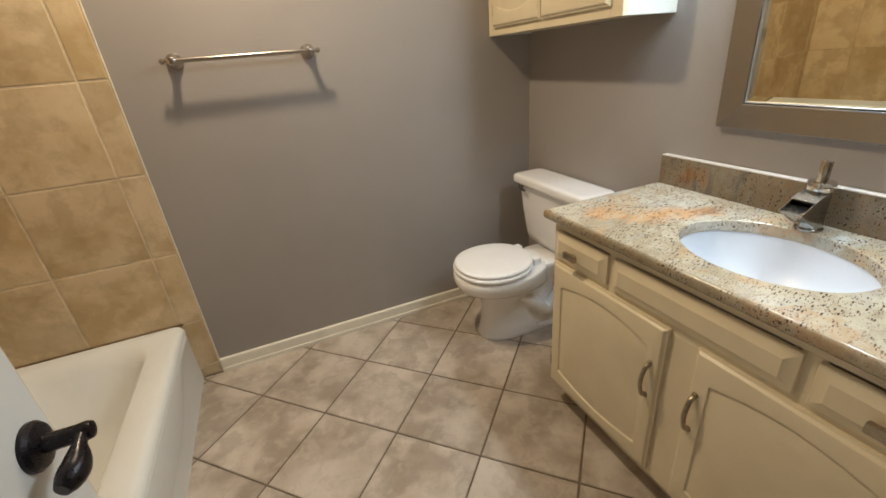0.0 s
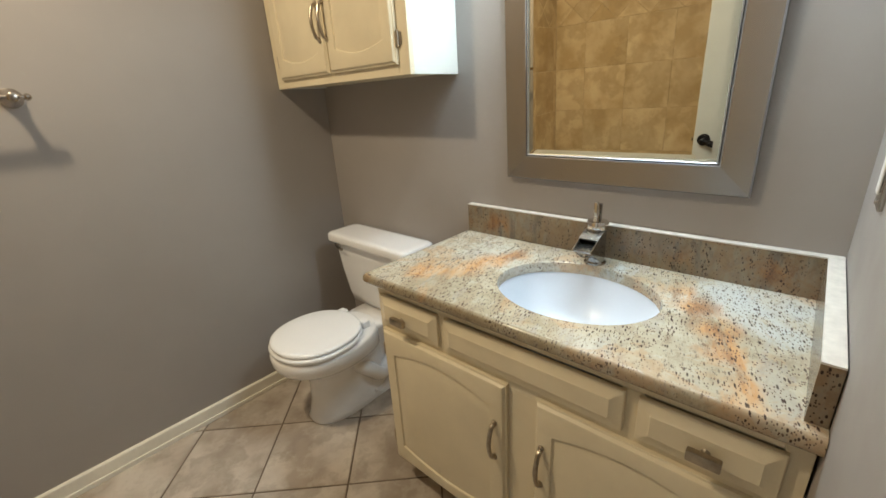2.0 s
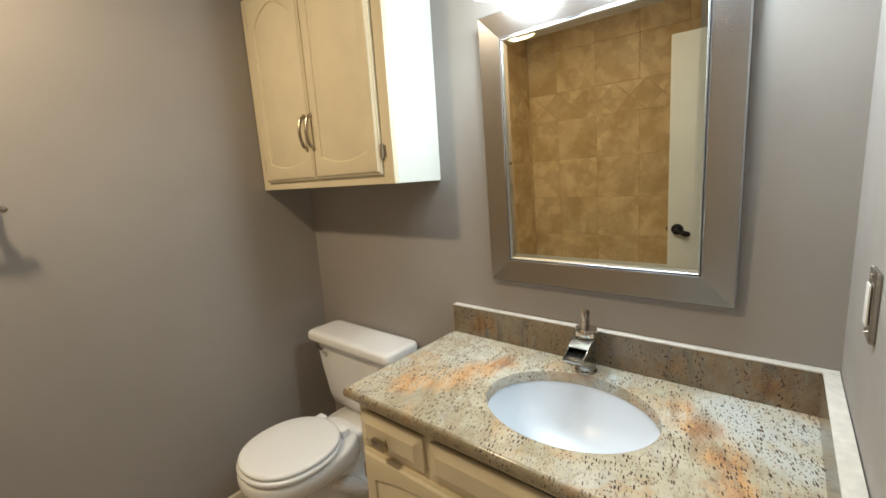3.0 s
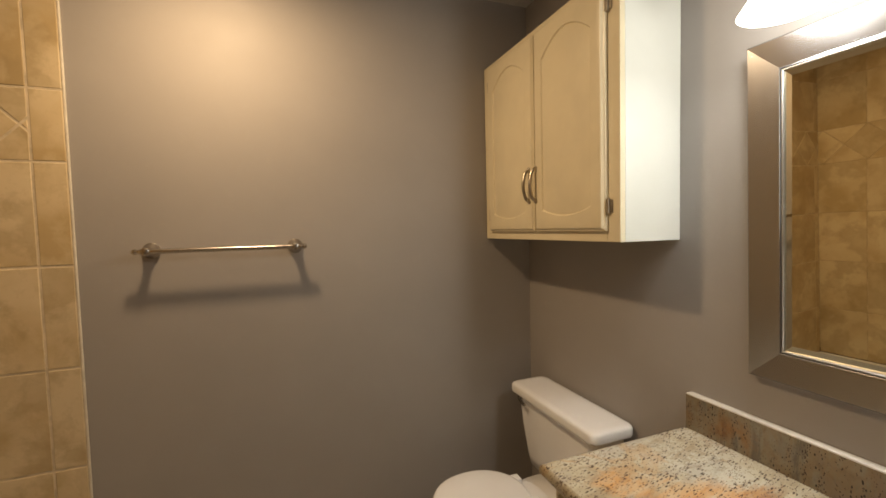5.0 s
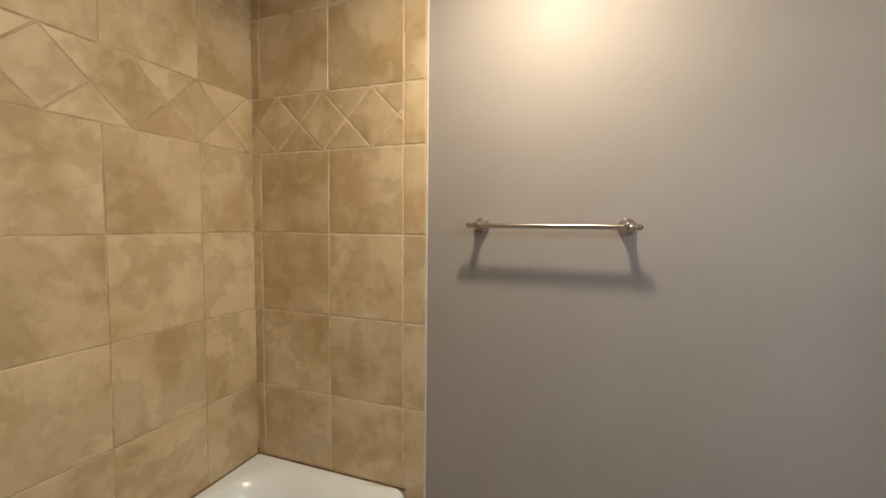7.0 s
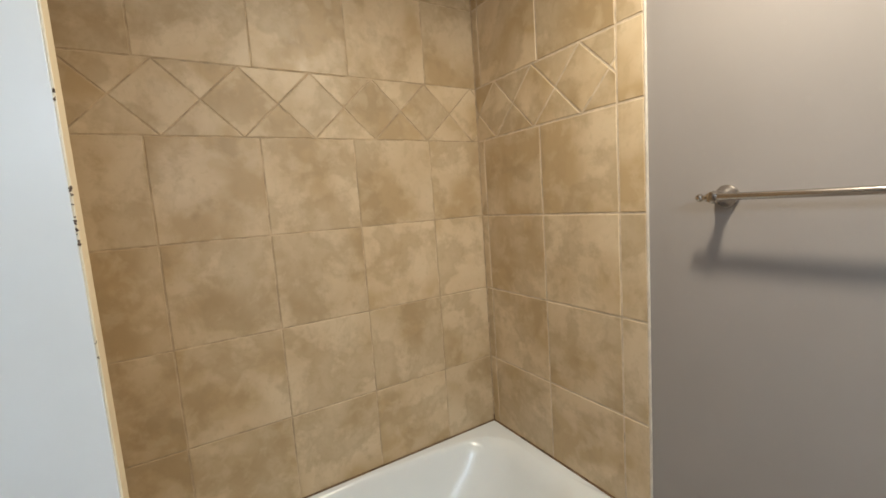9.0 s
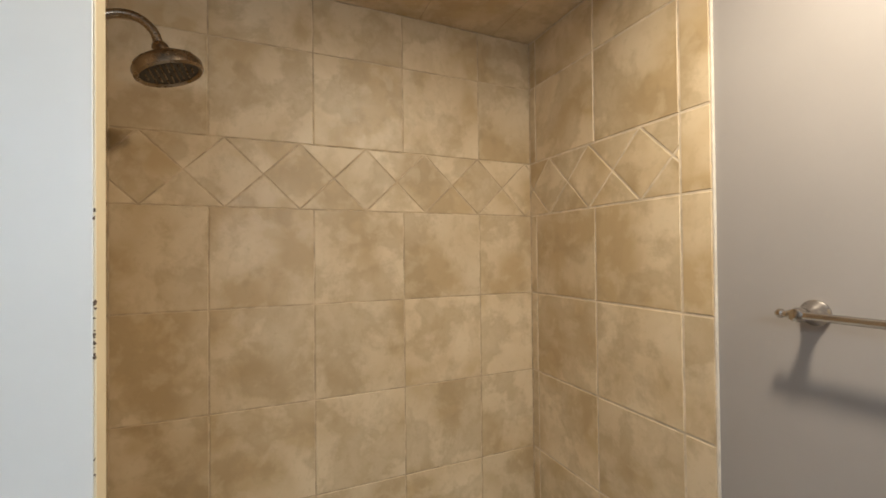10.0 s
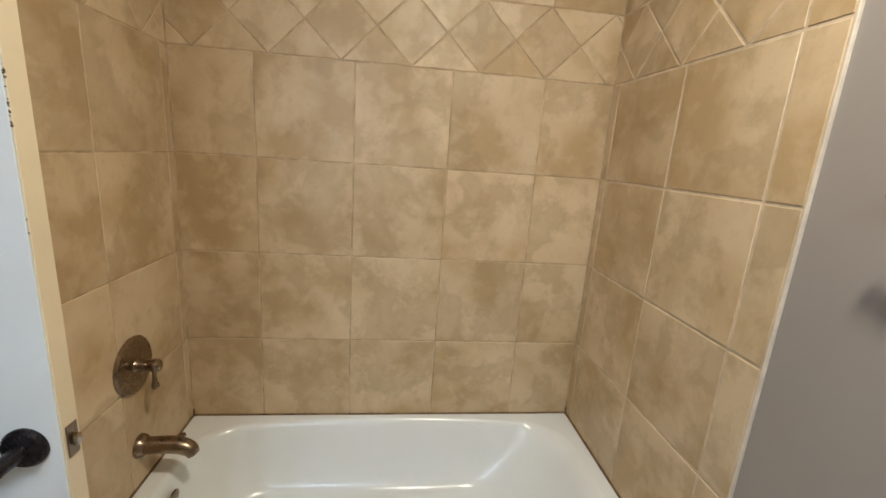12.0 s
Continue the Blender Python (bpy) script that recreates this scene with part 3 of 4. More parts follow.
for y0, y1, pull in ((0.918, 1.147, 1.046), (0.436, 0.895, None), (0.196, 0.412, 0.297)):
    drawer = front("drawer_front", y0, y1, 0.640, 0.735, VX, van, stile=0)
    if pull:
        bm = box(VX - 0.044, VX - 0.030, pull - 0.026, pull + 0.026, 0.674, 0.695, 0.003, 2)
        lathe((VX - 0.019, pull, 0.684), (-1, 0, 0), ((0, 0.008), (0.003, 0.006), (0.008, 0.005), (0.013, 0.005)), 14, True, bm)
        part("drawer_knob", bm, HINGE, drawer, "aged nickel bar knob")
for y0, y1, hy, hz in ((0.700, 1.147, 0.731, 1), (0.196, 0.622, 0.600, 0)):
    door = front("door", y0, y1, 0.118, 0.622, VX, van, 0.032, 0.022, 0.046)
    bow_pull(VX - 0.019, hy, 0.385, 0.505, door)
    edge = y1 + 0.006 if hz else y0 - 0.006
    for z in (0.198, 0.545):
        hinge(VX, edge, z, door)

# ---- granite top with the sink hole ----
SX, SY, SRX, SRY = 0.985, 0.650, 0.163, 0.202
top = thing("granite_countertop", (1.0, 0.67, TOP), "speckled beige granite vanity top with rust-coloured veins", "vanity top")
CX0, CX1, CY0, CY1 = 0.732, X1 - 0.001, Y0 + 0.001, 1.186


def square_ring(z, inset, n=32):
    out = []
    x0, x1, y0, y1 = CX0 + inset, CX1, CY0, CY1 - inset
    for side in range(4):
        for k in range(n):
            s = k / n
            out.append(((x1, x1 - (x1 - x0) * s, x0, x0 + (x1 - x0) * s)[side], (y0 + (y1 - y0) * s, y1, y1 - (y1 - y0) * s, y0)[side], z))
    return out


n4 = 48
start = math.atan2(CY0 - SY, CX1 - SX)


def hole_ring(z, grow, like):
    """Points of the oval in the directions of the outer ring's points."""
    out = []
    for x, y, _ in like:
        a = math.atan2((y - SY) / (SRY + grow), (x - SX) / (SRX + grow))
        out.append((SX + (SRX + grow) * math.cos(a), SY + (SRY + grow) * math.sin(a), z))
    return out


outer = square_ring(0.80, 0.007)
rings = [hole_ring(TOP, 0, outer), square_ring(TOP, 0.010), square_ring(TOP + 0.003, 0.004), square_ring(TOP + 0.009, 0.0), square_ring(0.790, 0.0), square_ring(0.797, 0.003), outer, hole_ring(0.80, 0.004, outer), hole_ring(0.7985, 0.0012, outer), hole_ring(0.796, 0.0, outer)]
part("slab", loft(rings[:2] + rings[6:], False, closed=True), GRANITE, top, sharp=28)
part("front_edge", loft([square_ring(TOP - 0.0005, 0.011), *rings[2:6], square_ring(0.8003, 0.007), square_ring(0.8003, 0.009)], False), GRANITE_SHADED, top, "rounded edge of the slab, its granite coloured darker for shade", sharp=50)
part("backsplash", box(1.225, X1 - 0.001, CY0 + 0.001, 1.176, 0.8005, 0.8985, 0.0005, 1), GRANITE_BROWN, top, "granite backsplash strip, darker and browner than the slab")
part("top_edge", box(1.2247, X1 - 0.001, CY0 + 0.0008, 1.1763, 0.8985, 0.9025, 0.0015, 2), GRANITE_LIT_TOP, top, "top edge of the splash, coloured paler as if lit from above")
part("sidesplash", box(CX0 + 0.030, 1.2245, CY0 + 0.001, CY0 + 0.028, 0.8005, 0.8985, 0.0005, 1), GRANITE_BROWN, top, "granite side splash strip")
part("top_edge", box(CX0 + 0.0297, 1.2245, CY0 + 0.001, CY0 + 0.0283, 0.8985, 0.9025, 0.0015, 2), GRANITE_LIT_TOP, top, "top edge of the splash, coloured paler as if lit from above")

sink = thing("sink", (SX, SY, 0.77), "white oval porcelain sink set under the granite top", "sink")
rings = []
for z, k in ((TOP - 0.0005, 1.10), (TOP - 0.012, 1.10), (0.70, 1.04), (0.62, 0.62), (0.605, 0.30)):
    rings.append(oval(SX, SY, z - 0.012, SRX * k, SRY * k, 48))
rings = rings[::-1]
rings += [oval(SX, SY, TOP - 0.0005, SRX * 1.10, SRY * 1.10, 48)]
for z, k in ((TOP - 0.0005, 1.012), (TOP - 0.006, 1.0), (0.745, 0.97), (0.705, 0.88), (0.665, 0.70), (0.640, 0.48), (0.628, 0.25), (0.624, 0.115)):
    rings.append(oval(SX, SY, z, SRX * k, SRY * k, 48))
part("bowl", loft(rings), SINKCHINA, sink, sharp=60)
part("drain", lathe((SX, SY, 0.6242), (0, 0, 1), ((0, 0.023), (0.002, 0.023), (0.003, 0.017), (0.001, 0.001)), 22), CHROME, sink, "polished metal drain")

# ---- faucet ----
fx, fy = 1.178, 0.676
tap = thing("faucet", (fx, fy, 0.80), "polished nickel waterfall faucet with an open trough spout", "faucet")
part("base", lathe((fx, fy, 0.80), (0, 0, 1), ((0, 0.0300), (0.004, 0.0300), (0.007, 0.0275), (0.009, 0.0265))), DARKCHROME, tap)
part("column", lathe((fx, fy, 0.809), (0, 0, 1), ((0, 0.0262), (0.020, 0.0258), (0.090, 0.0258), (0.092, 0.024))), DARKCHROME, tap)
part("cap", lathe((fx, fy, 0.9015), (0, 0, 1), ((0, 0.0245), (0.001, 0.0285), (0.004, 0.0295), (0.018, 0.0295), (0.023, 0.0275), (0.025, 0.020), (0.0255, 0.002))), CHROME, tap, "polished round cap")
side = [(fx - 0.010, 0.897), (fx - 0.041, 0.891), (fx - 0.062, 0.882), (fx - 0.082, 0.871), (fx - 0.098, 0.867), (fx - 0.100, 0.862), (fx - 0.073, 0.845), (fx - 0.039, 0.822), (fx - 0.010, 0.812)]
for y0, y1 in ((fy - 0.0265, fy - 0.0235), (fy + 0.0235, fy + 0.0265)):
    part("trough_side", loft([[(x, y0, z) for x, z in side], [(x, y1, z) for x, z in side]]), DARKCHROME, tap, "slanting spout side", True, 25)
floor_line = [(fx - 0.012, 0.872), (fx - 0.052, 0.868), (fx - 0.095, 0.862), (fx - 0.095, 0.858), (fx - 0.073, 0.846), (fx - 0.039, 0.824), (fx - 0.012, 0.814)]
part("trough", loft([[(x, fy - 0.0235, z) for x, z in floor_line], [(x, fy + 0.0235, z) for x, z in floor_line]]), SATIN, tap, "open slanting trough spout", True, 25)
hood = [(fx - 0.008, 0.8995), (fx - 0.030, 0.8975), (fx - 0.043, 0.8925), (fx - 0.057, 0.8865), (fx - 0.057, 0.8845), (fx - 0.043, 0.8895), (fx - 0.030, 0.8940), (fx - 0.008, 0.8960)]
part("hood", loft([[(x, fy - 0.0268, z) for x, z in hood], [(x, fy + 0.0268, z) for x, z in hood]]), SATIN, tap, "curved satin hood over the spout", True, 40)
part("outlet", box(fx - 0.040, fx - 0.024, fy - 0.0225, fy + 0.0225, 0.8725, 0.8885, 0.003, 2), DARK, tap, "dark outlet slot")
part("stick", box(fx - 0.022, fx - 0.013, fy - 0.005, fy + 0.005, 0.915, 0.981, 0.003, 3), CHROME, tap, "slim upright lever")
part("rear_stick", box(fx + 0.004, fx + 0.014, fy - 0.006, fy + 0.006, 0.925, 0.972, 0.003, 3), DARKCHROME, tap, "short dark rear stub")

# ---- mirror ----
MY0, MY1, MZ0, MZ1, MX = 0.349, 1.006, 1.013, 1.802, 1.225
NOD = 0.0275
W = 0.073
mir = thing("mirror", (X1, (MY0 + MY1) / 2, MZ0), "rectangular wall mirror in a wide brushed steel frame above the vanity", "mirror")


def frame_bar(a, b, c, d, material):
    """One mitred bar; a, b its outer ends, c, d its inner ends, as (y, z)."""
    rows = []
    for t_, x in ((0.0, X1 - 0.001), (0.0, MX + 0.004), (0.05, MX), (0.93, MX + 0.005), (0.97, MX + 0.004), (1.0, MX + 0.010), (1.0, X1 - 0.001)):
        rows.append([(x, a[0] + (c[0] - a[0]) * t_, a[1] + (c[1] - a[1]) * t_), (x, b[0] + (d[0] - b[0]) * t_, b[1] + (d[1] - b[1]) * t_)])
    bm = bmesh.new()
    vs = [[bm.verts.new((x if x == X1 - 0.001 else x - NOD * (z - MZ0), y, z)) for x, y, z in row] for row in rows]
    m = len(vs)
    for i in range(m):
        bm.faces.new((vs[i][0], vs[i][1], vs[(i + 1) % m][1], vs[(i + 1) % m][0]))
    bm.faces.new([r[0] for r in vs])
    bm.faces.new([r[1] for r in vs][::-1])
    return part("frame_bar", bm, material, mir, sharp=20)


o = ((MY0, MZ0), (MY1, MZ0), (MY1, MZ1), (MY0, MZ1))
i_ = ((MY0 + W, MZ0 + W), (MY1 - W, MZ0 + W), (MY1 - W, MZ1 - W), (MY0 + W, MZ1 - W))
for k in range(4):
    frame_bar(o[k], o[(k + 1) % 4], i_[k], i_[(k + 1) % 4], STEEL_H if k % 2 == 0 else STEEL_V)
lip = bmesh.new()
for y0, y1, z0, z1 in ((MY0 + W, MY1 - W, MZ0 + W, MZ0 + W + 0.004), (MY0 + W, MY1 - W, MZ1 - W - 0.004, MZ1 - W), (MY0 + W, MY0 + W + 0.004, MZ0 + W + 0.004, MZ1 - W - 0.004), (MY1 - W - 0.004, MY1 - W, MZ0 + W + 0.004, MZ1 - W - 0.004)):
    box(MX + 0.003, MX + 0.016, y0, y1, z0, z1, 0.001, 1, lip)
for v_ in lip.verts:
    v_.co.x -= NOD * (v_.co.z - MZ0)
part("inner_lip", lip, STEEL_EDGE, mir, "bright inner lip")
bm = bmesh.new()
BEV = 0.015
ay, by, az, bz = MY0 + W + 0.004, MY1 - W - 0.004, MZ0 + W + 0.004, MZ1 - W - 0.004
glass_x = MX + 0.0125
rows = [[(X1 - 0.002, y, z) for y, z in ((ay, az), (by, az), (by, bz), (ay, bz))],
        [(glass_x + 0.0014, y, z) for y, z in ((ay, az), (by, az), (by, bz), (ay, bz))],
        [(glass_x, y, z) for y, z in ((ay + BEV, az + BEV), (by - BEV, az + BEV), (by - BEV, bz - BEV), (ay + BEV, bz - BEV))]]
for row in rows[1:]:
    row[:] = [(x - 0.021 * (y - (ay + by) / 2) - NOD * (z - MZ0), y, z) for x, y, z in row]
part("mirror_glass", loft(rows, True, bm), MIRROR, mir, "bevelled mirror glass", False)

# ---- vanity light ----
vl = thing("vanity_light", (X1, SHADES_Y[1], 1.99), "aged nickel light with three lit frosted glass shades over the mirror", "wall light")
LX, LZ = 1.12, 1.999
part("backplate", lathe((X1 - 0.001, SHADES_Y[1], LZ), (-1, 0, 0), ((0, 0.062), (0.008, 0.062), (0.016, 0.052), (0.024, 0.03), (0.028, 0.012)), 36), AGED, vl)
part("arm", tube([(X1 - 0.02, SHADES_Y[1], LZ), (LX + 0.01, SHADES_Y[1], LZ)], 0.009, 12), AGED, vl)
bar_pts = []
for a, b in zip(SHADES_Y, SHADES_Y[1:]):
    for k in range(8):
        s = k / 8
        bar_pts.append((LX + 0.004, a + (b - a) * s, LZ + 0.016 * math.sin(math.pi * s)))
bar_pts.append((LX + 0.004, SHADES_Y[-1], LZ))
part("crossbar", tube(bar_pts, 0.007, 12), AGED, vl)
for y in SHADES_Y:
    part("socket", lathe((LX, y, 1.926), (0, 0, 1), ((0, 0.030), (0.010, 0.029), (0.014, 0.022), (0.030, 0.020), (0.036, 0.024), (0.044, 0.014), (0.058, 0.010), (0.074, 0.012), (0.080, 0.004)), 24), AGED, vl)
    prof = ((0.0, 0.078), (0.008, 0.072), (0.030, 0.059), (0.060, 0.050), (0.085, 0.044), (0.100, 0.036), (0.112, 0.028))
    inner = tuple((a - 0.001, max(r - 0.003, 0.004)) for a, r in prof[::-1])
    shade = part("shade", lathe((LX, y, 1.819), (0, 0, 1), (*prof, *inner), 32, False), SHADEGLASS, vl, "lit frosted glass bell shade")
    shade.visible_shadow = False

# ---- ceiling light, recessed ----
cl = thing("ceiling_light", (*LAMP_AT, CEIL), "small flush ceiling light, out of view, with lit glass and an added white light shield", "ceiling light")
# unseen opaque dish, added to keep the bulb's light off the ceiling
part("pan", lathe((*LAMP_AT, CEIL - 0.0005), (0, 0, -1), ((0, 0.124), (0.052, 0.122), (0.053, 0.118), (0.016, 0.114), (0.015, 0.001)), 40), WHITEWOOD, cl)
dome = part("dome", lathe((*LAMP_AT, CEIL - 0.018), (0, 0, -1), ((0, 0.100), (0.034, 0.096), (0.052, 0.074), (0.062, 0.040), (0.066, 0.001)), 32), LENS, cl, "lit warm glass dome")
dome.visible_shadow = False

# ---- wall cabinet ----
WX, WY0, WY1, WZ0, WZ1 = 1.025, 1.217, Y1 + 0.004, 1.343, 2.098
wc = thing("wall_cabinet", (1.14, 1.6, WZ0), "cream-painted wooden wall cabinet with two arched-panel doors above the toilet", "wall cabinet")
part("side_panel", box(WX + 0.018, X1 - 0.001, WY0, WY0 + 0.016, WZ0, WZ1, 0.0008, 1), SIDEWHITE, wc, "white side panel")
part("side_panel", box(WX + 0.018, X1 - 0.001, WY1 - 0.016, WY1, WZ0, WZ1), WHITEWOOD, wc)
part("bottom_panel", box(WX + 0.018, X1 - 0.001, WY0 + 0.016, WY1 - 0.016, WZ0 + 0.006, WZ0 + 0.022), CREAM, wc)
part("top_panel", box(WX + 0.018, X1 - 0.001, WY0 + 0.016, WY1 - 0.016, WZ1 - 0.016, WZ1), CREAM, wc)
part("back_panel", box(X1 - 0.008, X1 - 0.001, WY0 + 0.016, WY1 - 0.016, WZ0 + 0.022, WZ1 - 0.016), CREAM, wc)
bm = bmesh.new()
for y0, y1, z0, z1 in ((WY0, WY0 + 0.05, WZ0, WZ1), (WY1 - 0.06, WY1, WZ0, WZ1), (1.59, 1.65, WZ0 + 0.045, WZ1 - 0.04), (WY0 + 0.05, WY1 - 0.06, WZ0, WZ0 + 0.045), (WY0 + 0.05, WY1 - 0.06, WZ1 - 0.04, WZ1)):
    box(WX, WX + 0.018, y0, y1, z0, z1, 0.0008, 1, bm)
part("face_frame", bm, CREAM, wc)
for y0, y1, hy, far in ((1.263, 1.611, 1.597, 0), (1.618, 1.968, 1.640, 1)):
    door = front("door", y0, y1, WZ0 + 0.032, WZ1 - 0.022, WX, wc, 0.060, 0.022, 0.050)
    bow_pull(WX - 0.019, hy, 1.478, 1.605, door)
    for z in (1.445, 2.005):
        hinge(WX, y1 + 0.006 if far else y0 - 0.006, z, door)

# ---- toilet ----
TY = 1.655
wcx = thing("toilet", (0.95, TY, 0), "white porcelain two-piece toilet with its lid closed beside the vanity", "toilet")
rings = []
for z, f, bk, hw, p in ((0.0, 0.712, 1.13, 0.104, 2.4), (0.012, 0.708, 1.13, 0.107, 2.4), (0.028, 0.718, 1.125, 0.099, 2.4), (0.09, 0.730, 1.12, 0.090, 2.3), (0.17, 0.736, 1.11, 0.088, 2.2), (0.225, 0.724, 1.10, 0.097, 2.1), (0.252, 0.690, 1.09, 0.125, 2.1), (0.272, 0.648, 1.08, 0.154, 2.1), (0.295, 0.620, 1.075, 0.172, 2.1), (0.320, 0.608, 1.07, 0.180, 2.1), (0.350, 0.607, 1.065, 0.182, 2.1), (0.361, 0.614, 1.06, 0.176, 2.1), (0.364, 0.65, 1.02, 0.14, 2.1)):
    cx = f + (bk - f) * 0.46
    rings.append(oval(cx, TY, z, cx - f, hw, 44, p, bk - cx))
part("bowl", loft(rings), CHINA, wcx, sharp=60)
bm = bmesh.new()
rings = []
for z, x0, x1, hw in ((0.0, 0.86, 1.20, 0.100), (0.03, 0.865, 1.195, 0.096), (0.05, 0.90, 1.17, 0.070), (0.16, 0.93, 1.16, 0.058), (0.26, 0.95, 1.17, 0.068), (0.33, 0.98, 1.19, 0.105), (0.352, 0.98, 1.20, 0.110), (0.360, 0.985, 1.195, 0.104)):
    rings.append(oval((x0 + x1) / 2, TY, z, (x1 - x0) / 2, hw, 32, 3.0))
part("pedestal", loft(rings, True, bm), CHINA, wcx, sharp=60)
bm = tube(curve([(0.90, TY - 0.062, 0.215), (0.97, TY - 0.085, 0.155), (1.04, TY - 0.085, 0.10), (1.12, TY - 0.078, 0.16), (1.14, TY - 0.065, 0.24)]), 0.034, 14)
tube(curve([(0.90, TY + 0.062, 0.215), (0.97, TY + 0.085, 0.155), (1.04, TY + 0.085, 0.10), (1.12, TY + 0.078, 0.16), (1.14, TY + 0.065, 0.24)]), 0.034, 14, bm)
part("trapway", bm, CHINA, wcx, sharp=60)
for s in (-1, 1):
    part("bolt_cap", lathe((0.985, TY + s * 0.088, 0.028), (0, 0, 1), ((0, 0.013), (0.012, 0.011), (0.018, 0.004)), 14), CHINA, wcx)
cx = 0.80
rings = [oval(cx, TY, z, rf, hw, 48, 2.15, bk) for z, rf, hw, bk in ((0.366, 0.176, 0.168, 0.168), (0.368, 0.186, 0.178, 0.176), (0.378, 0.190, 0.181, 0.178), (0.384, 0.187, 0.178, 0.176), (0.386, 0.18, 0.17, 0.17))]
part("seat", loft(rings), SEATPLASTIC, wcx, sharp=60)
rings = [oval(cx, TY, z, rf, hw, 48, 2.15, bk) for z, rf, hw, bk in ((0.3875, 0.172, 0.163, 0.17), (0.389, 0.180, 0.171, 0.176), (0.396, 0.183, 0.174, 0.178), (0.403, 0.180, 0.171, 0.176), (0.406, 0.168, 0.160, 0.166), (0.4075, 0.10, 0.09, 0.10))]
part("lid", loft(rings), SEATPLASTIC, wcx, sharp=60)
for s in (-1, 1):
    part("seat_hinge", box(0.962, 1.000, TY + s * 0.075 - 0.022, TY + s * 0.075 + 0.022, 0.362, 0.396, 0.008, 3), SEATPLASTIC, wcx)


def slab_ring(x0, x1, y0, y1, z, corner=0.03):
    return tub_ring(x0, x1, y0, y1, z, corner, 7, 2)


TK0, TK1 = 1.396, 1.886
rings = [slab_ring(1.108 + d, 1.232, TK0 + e, TK1 - e, z, 0.035) for z, d, e in ((0.362, 0.02, 0.052), (0.372, 0.006, 0.036), (0.41, 0.0, 0.026), (0.54, -0.014, 0.010), (0.665, -0.022, 0.0), (0.672, -0.022, 0.0))]
part("tank", loft(rings), CHINA, wcx, sharp=60)
rings = [slab_ring(1.060 + d, 1.243 - d, 1.372 + d, 1.907 - d, z, 0.03) for z, d in ((0.6725, 0.006), (0.676, 0.001), (0.682, 0.0), (0.703, 0.0), (0.710, 0.003), (0.714, 0.010), (0.7155, 0.03))]
part("tank_lid", loft(rings), CHINA, wcx, sharp=60)
bm = lathe((1.092, 1.852, 0.655), (-1, 0, 0), ((0, 0.016), (0.008, 0.016), (0.016, 0.011), (0.020, 0.004)), 18)
tube(curve([(1.076, 1.852, 0.655), (1.070, 1.836, 0.653), (1.066, 1.811, 0.650), (1.066, 1.791, 0.648)], 4), [0.0055] * 8 + [0.006, 0.006, 0.0065, 0.007, 0.005], 10, bm)
part("flush_lever", bm, DARKCHROME, wcx, "polished metal flush lever")

# ---- light switch ----
sw = thing("light_switch", (0.958, Y0, 1.13), "brushed nickel switch plate with white rocker on the painted wall", "light switch")
part("plate", box(0.928, 0.988, Y0, Y0 + 0.007, 1.077, 1.183, 0.0025, 2), NICKEL, sw)
part("rocker", box(0.944, 0.972, Y0 + 0.008, Y0 + 0.011, 1.099, 1.162, 0.002, 2), SWITCHWHITE, sw, "white rocker")
for z in (1.086, 1.174):
    part("screw", lathe((0.958, Y0 + 0.008, z), (0, 1, 0), ((0, 0.0035), (0.0015, 0.003)), 12), NICKEL, sw)

# ---- door ----
DX0, DX1, DY0, DY1, DZ1 = -0.441, -0.406, 0.135, 0.748, 1.955
door = tagged(new("door_1"), "white-painted flat door standing open, with a cream edge and chipped paint", "door", kind="structure")
door.location = ((DX0 + DX1) / 2, DY0, 0)
slab = part("leaf", box(DX0 + 0.0005, DX1, DY0, DY1 - 0.003, 0.012, DZ1, 0.0008, 1), WHITEWOOD, door)
part("door_edge", box(DX0, DX1 - 0.001, DY1 - 0.0028, DY1, 0.012, DZ1, 0.0005, 1), CREAM, door, "cream-painted door edge")
bm = bmesh.new()
rng = random.Random(4)
for z0, z1, m in ((1.345, 1.43, 14), (1.52, 1.54, 3), (1.20, 1.23, 3)):
    for _ in range(m):
        z, w = rng.uniform(z0, z1), rng.uniform(0.0008, 0.0022)
        own = bmesh.new()
        bmesh.ops.create_icosphere(own, subdivisions=1, radius=1)
        for q in own.verts:
            q.co = (DX1 - 0.0006 + q.co.x * 0.0010 - rng.uniform(0, 0.0006), DY1 - rng.uniform(0.0, 0.003) + q.co.y * w * 0.7, z + q.co.z * w * rng.uniform(0.8, 1.5))
        join(bm, own)
part("paint_chip", bm, CHIP, door, "dark chips along the worn edge", False)
LZ2, LY = 0.869, 0.696
part("latch_plate", box(DX0 + 0.006, DX1 - 0.006, DY1, DY1 + 0.0025, LZ2 - 0.028, LZ2 + 0.028, 0.001, 1), AGED, door, "aged nickel latch plate")
part("latch_bolt", box(DX0 + 0.011, DX1 - 0.012, DY1 + 0.0025, DY1 + 0.012, LZ2 - 0.009, LZ2 + 0.009, 0.003, 2), NICKEL, door)
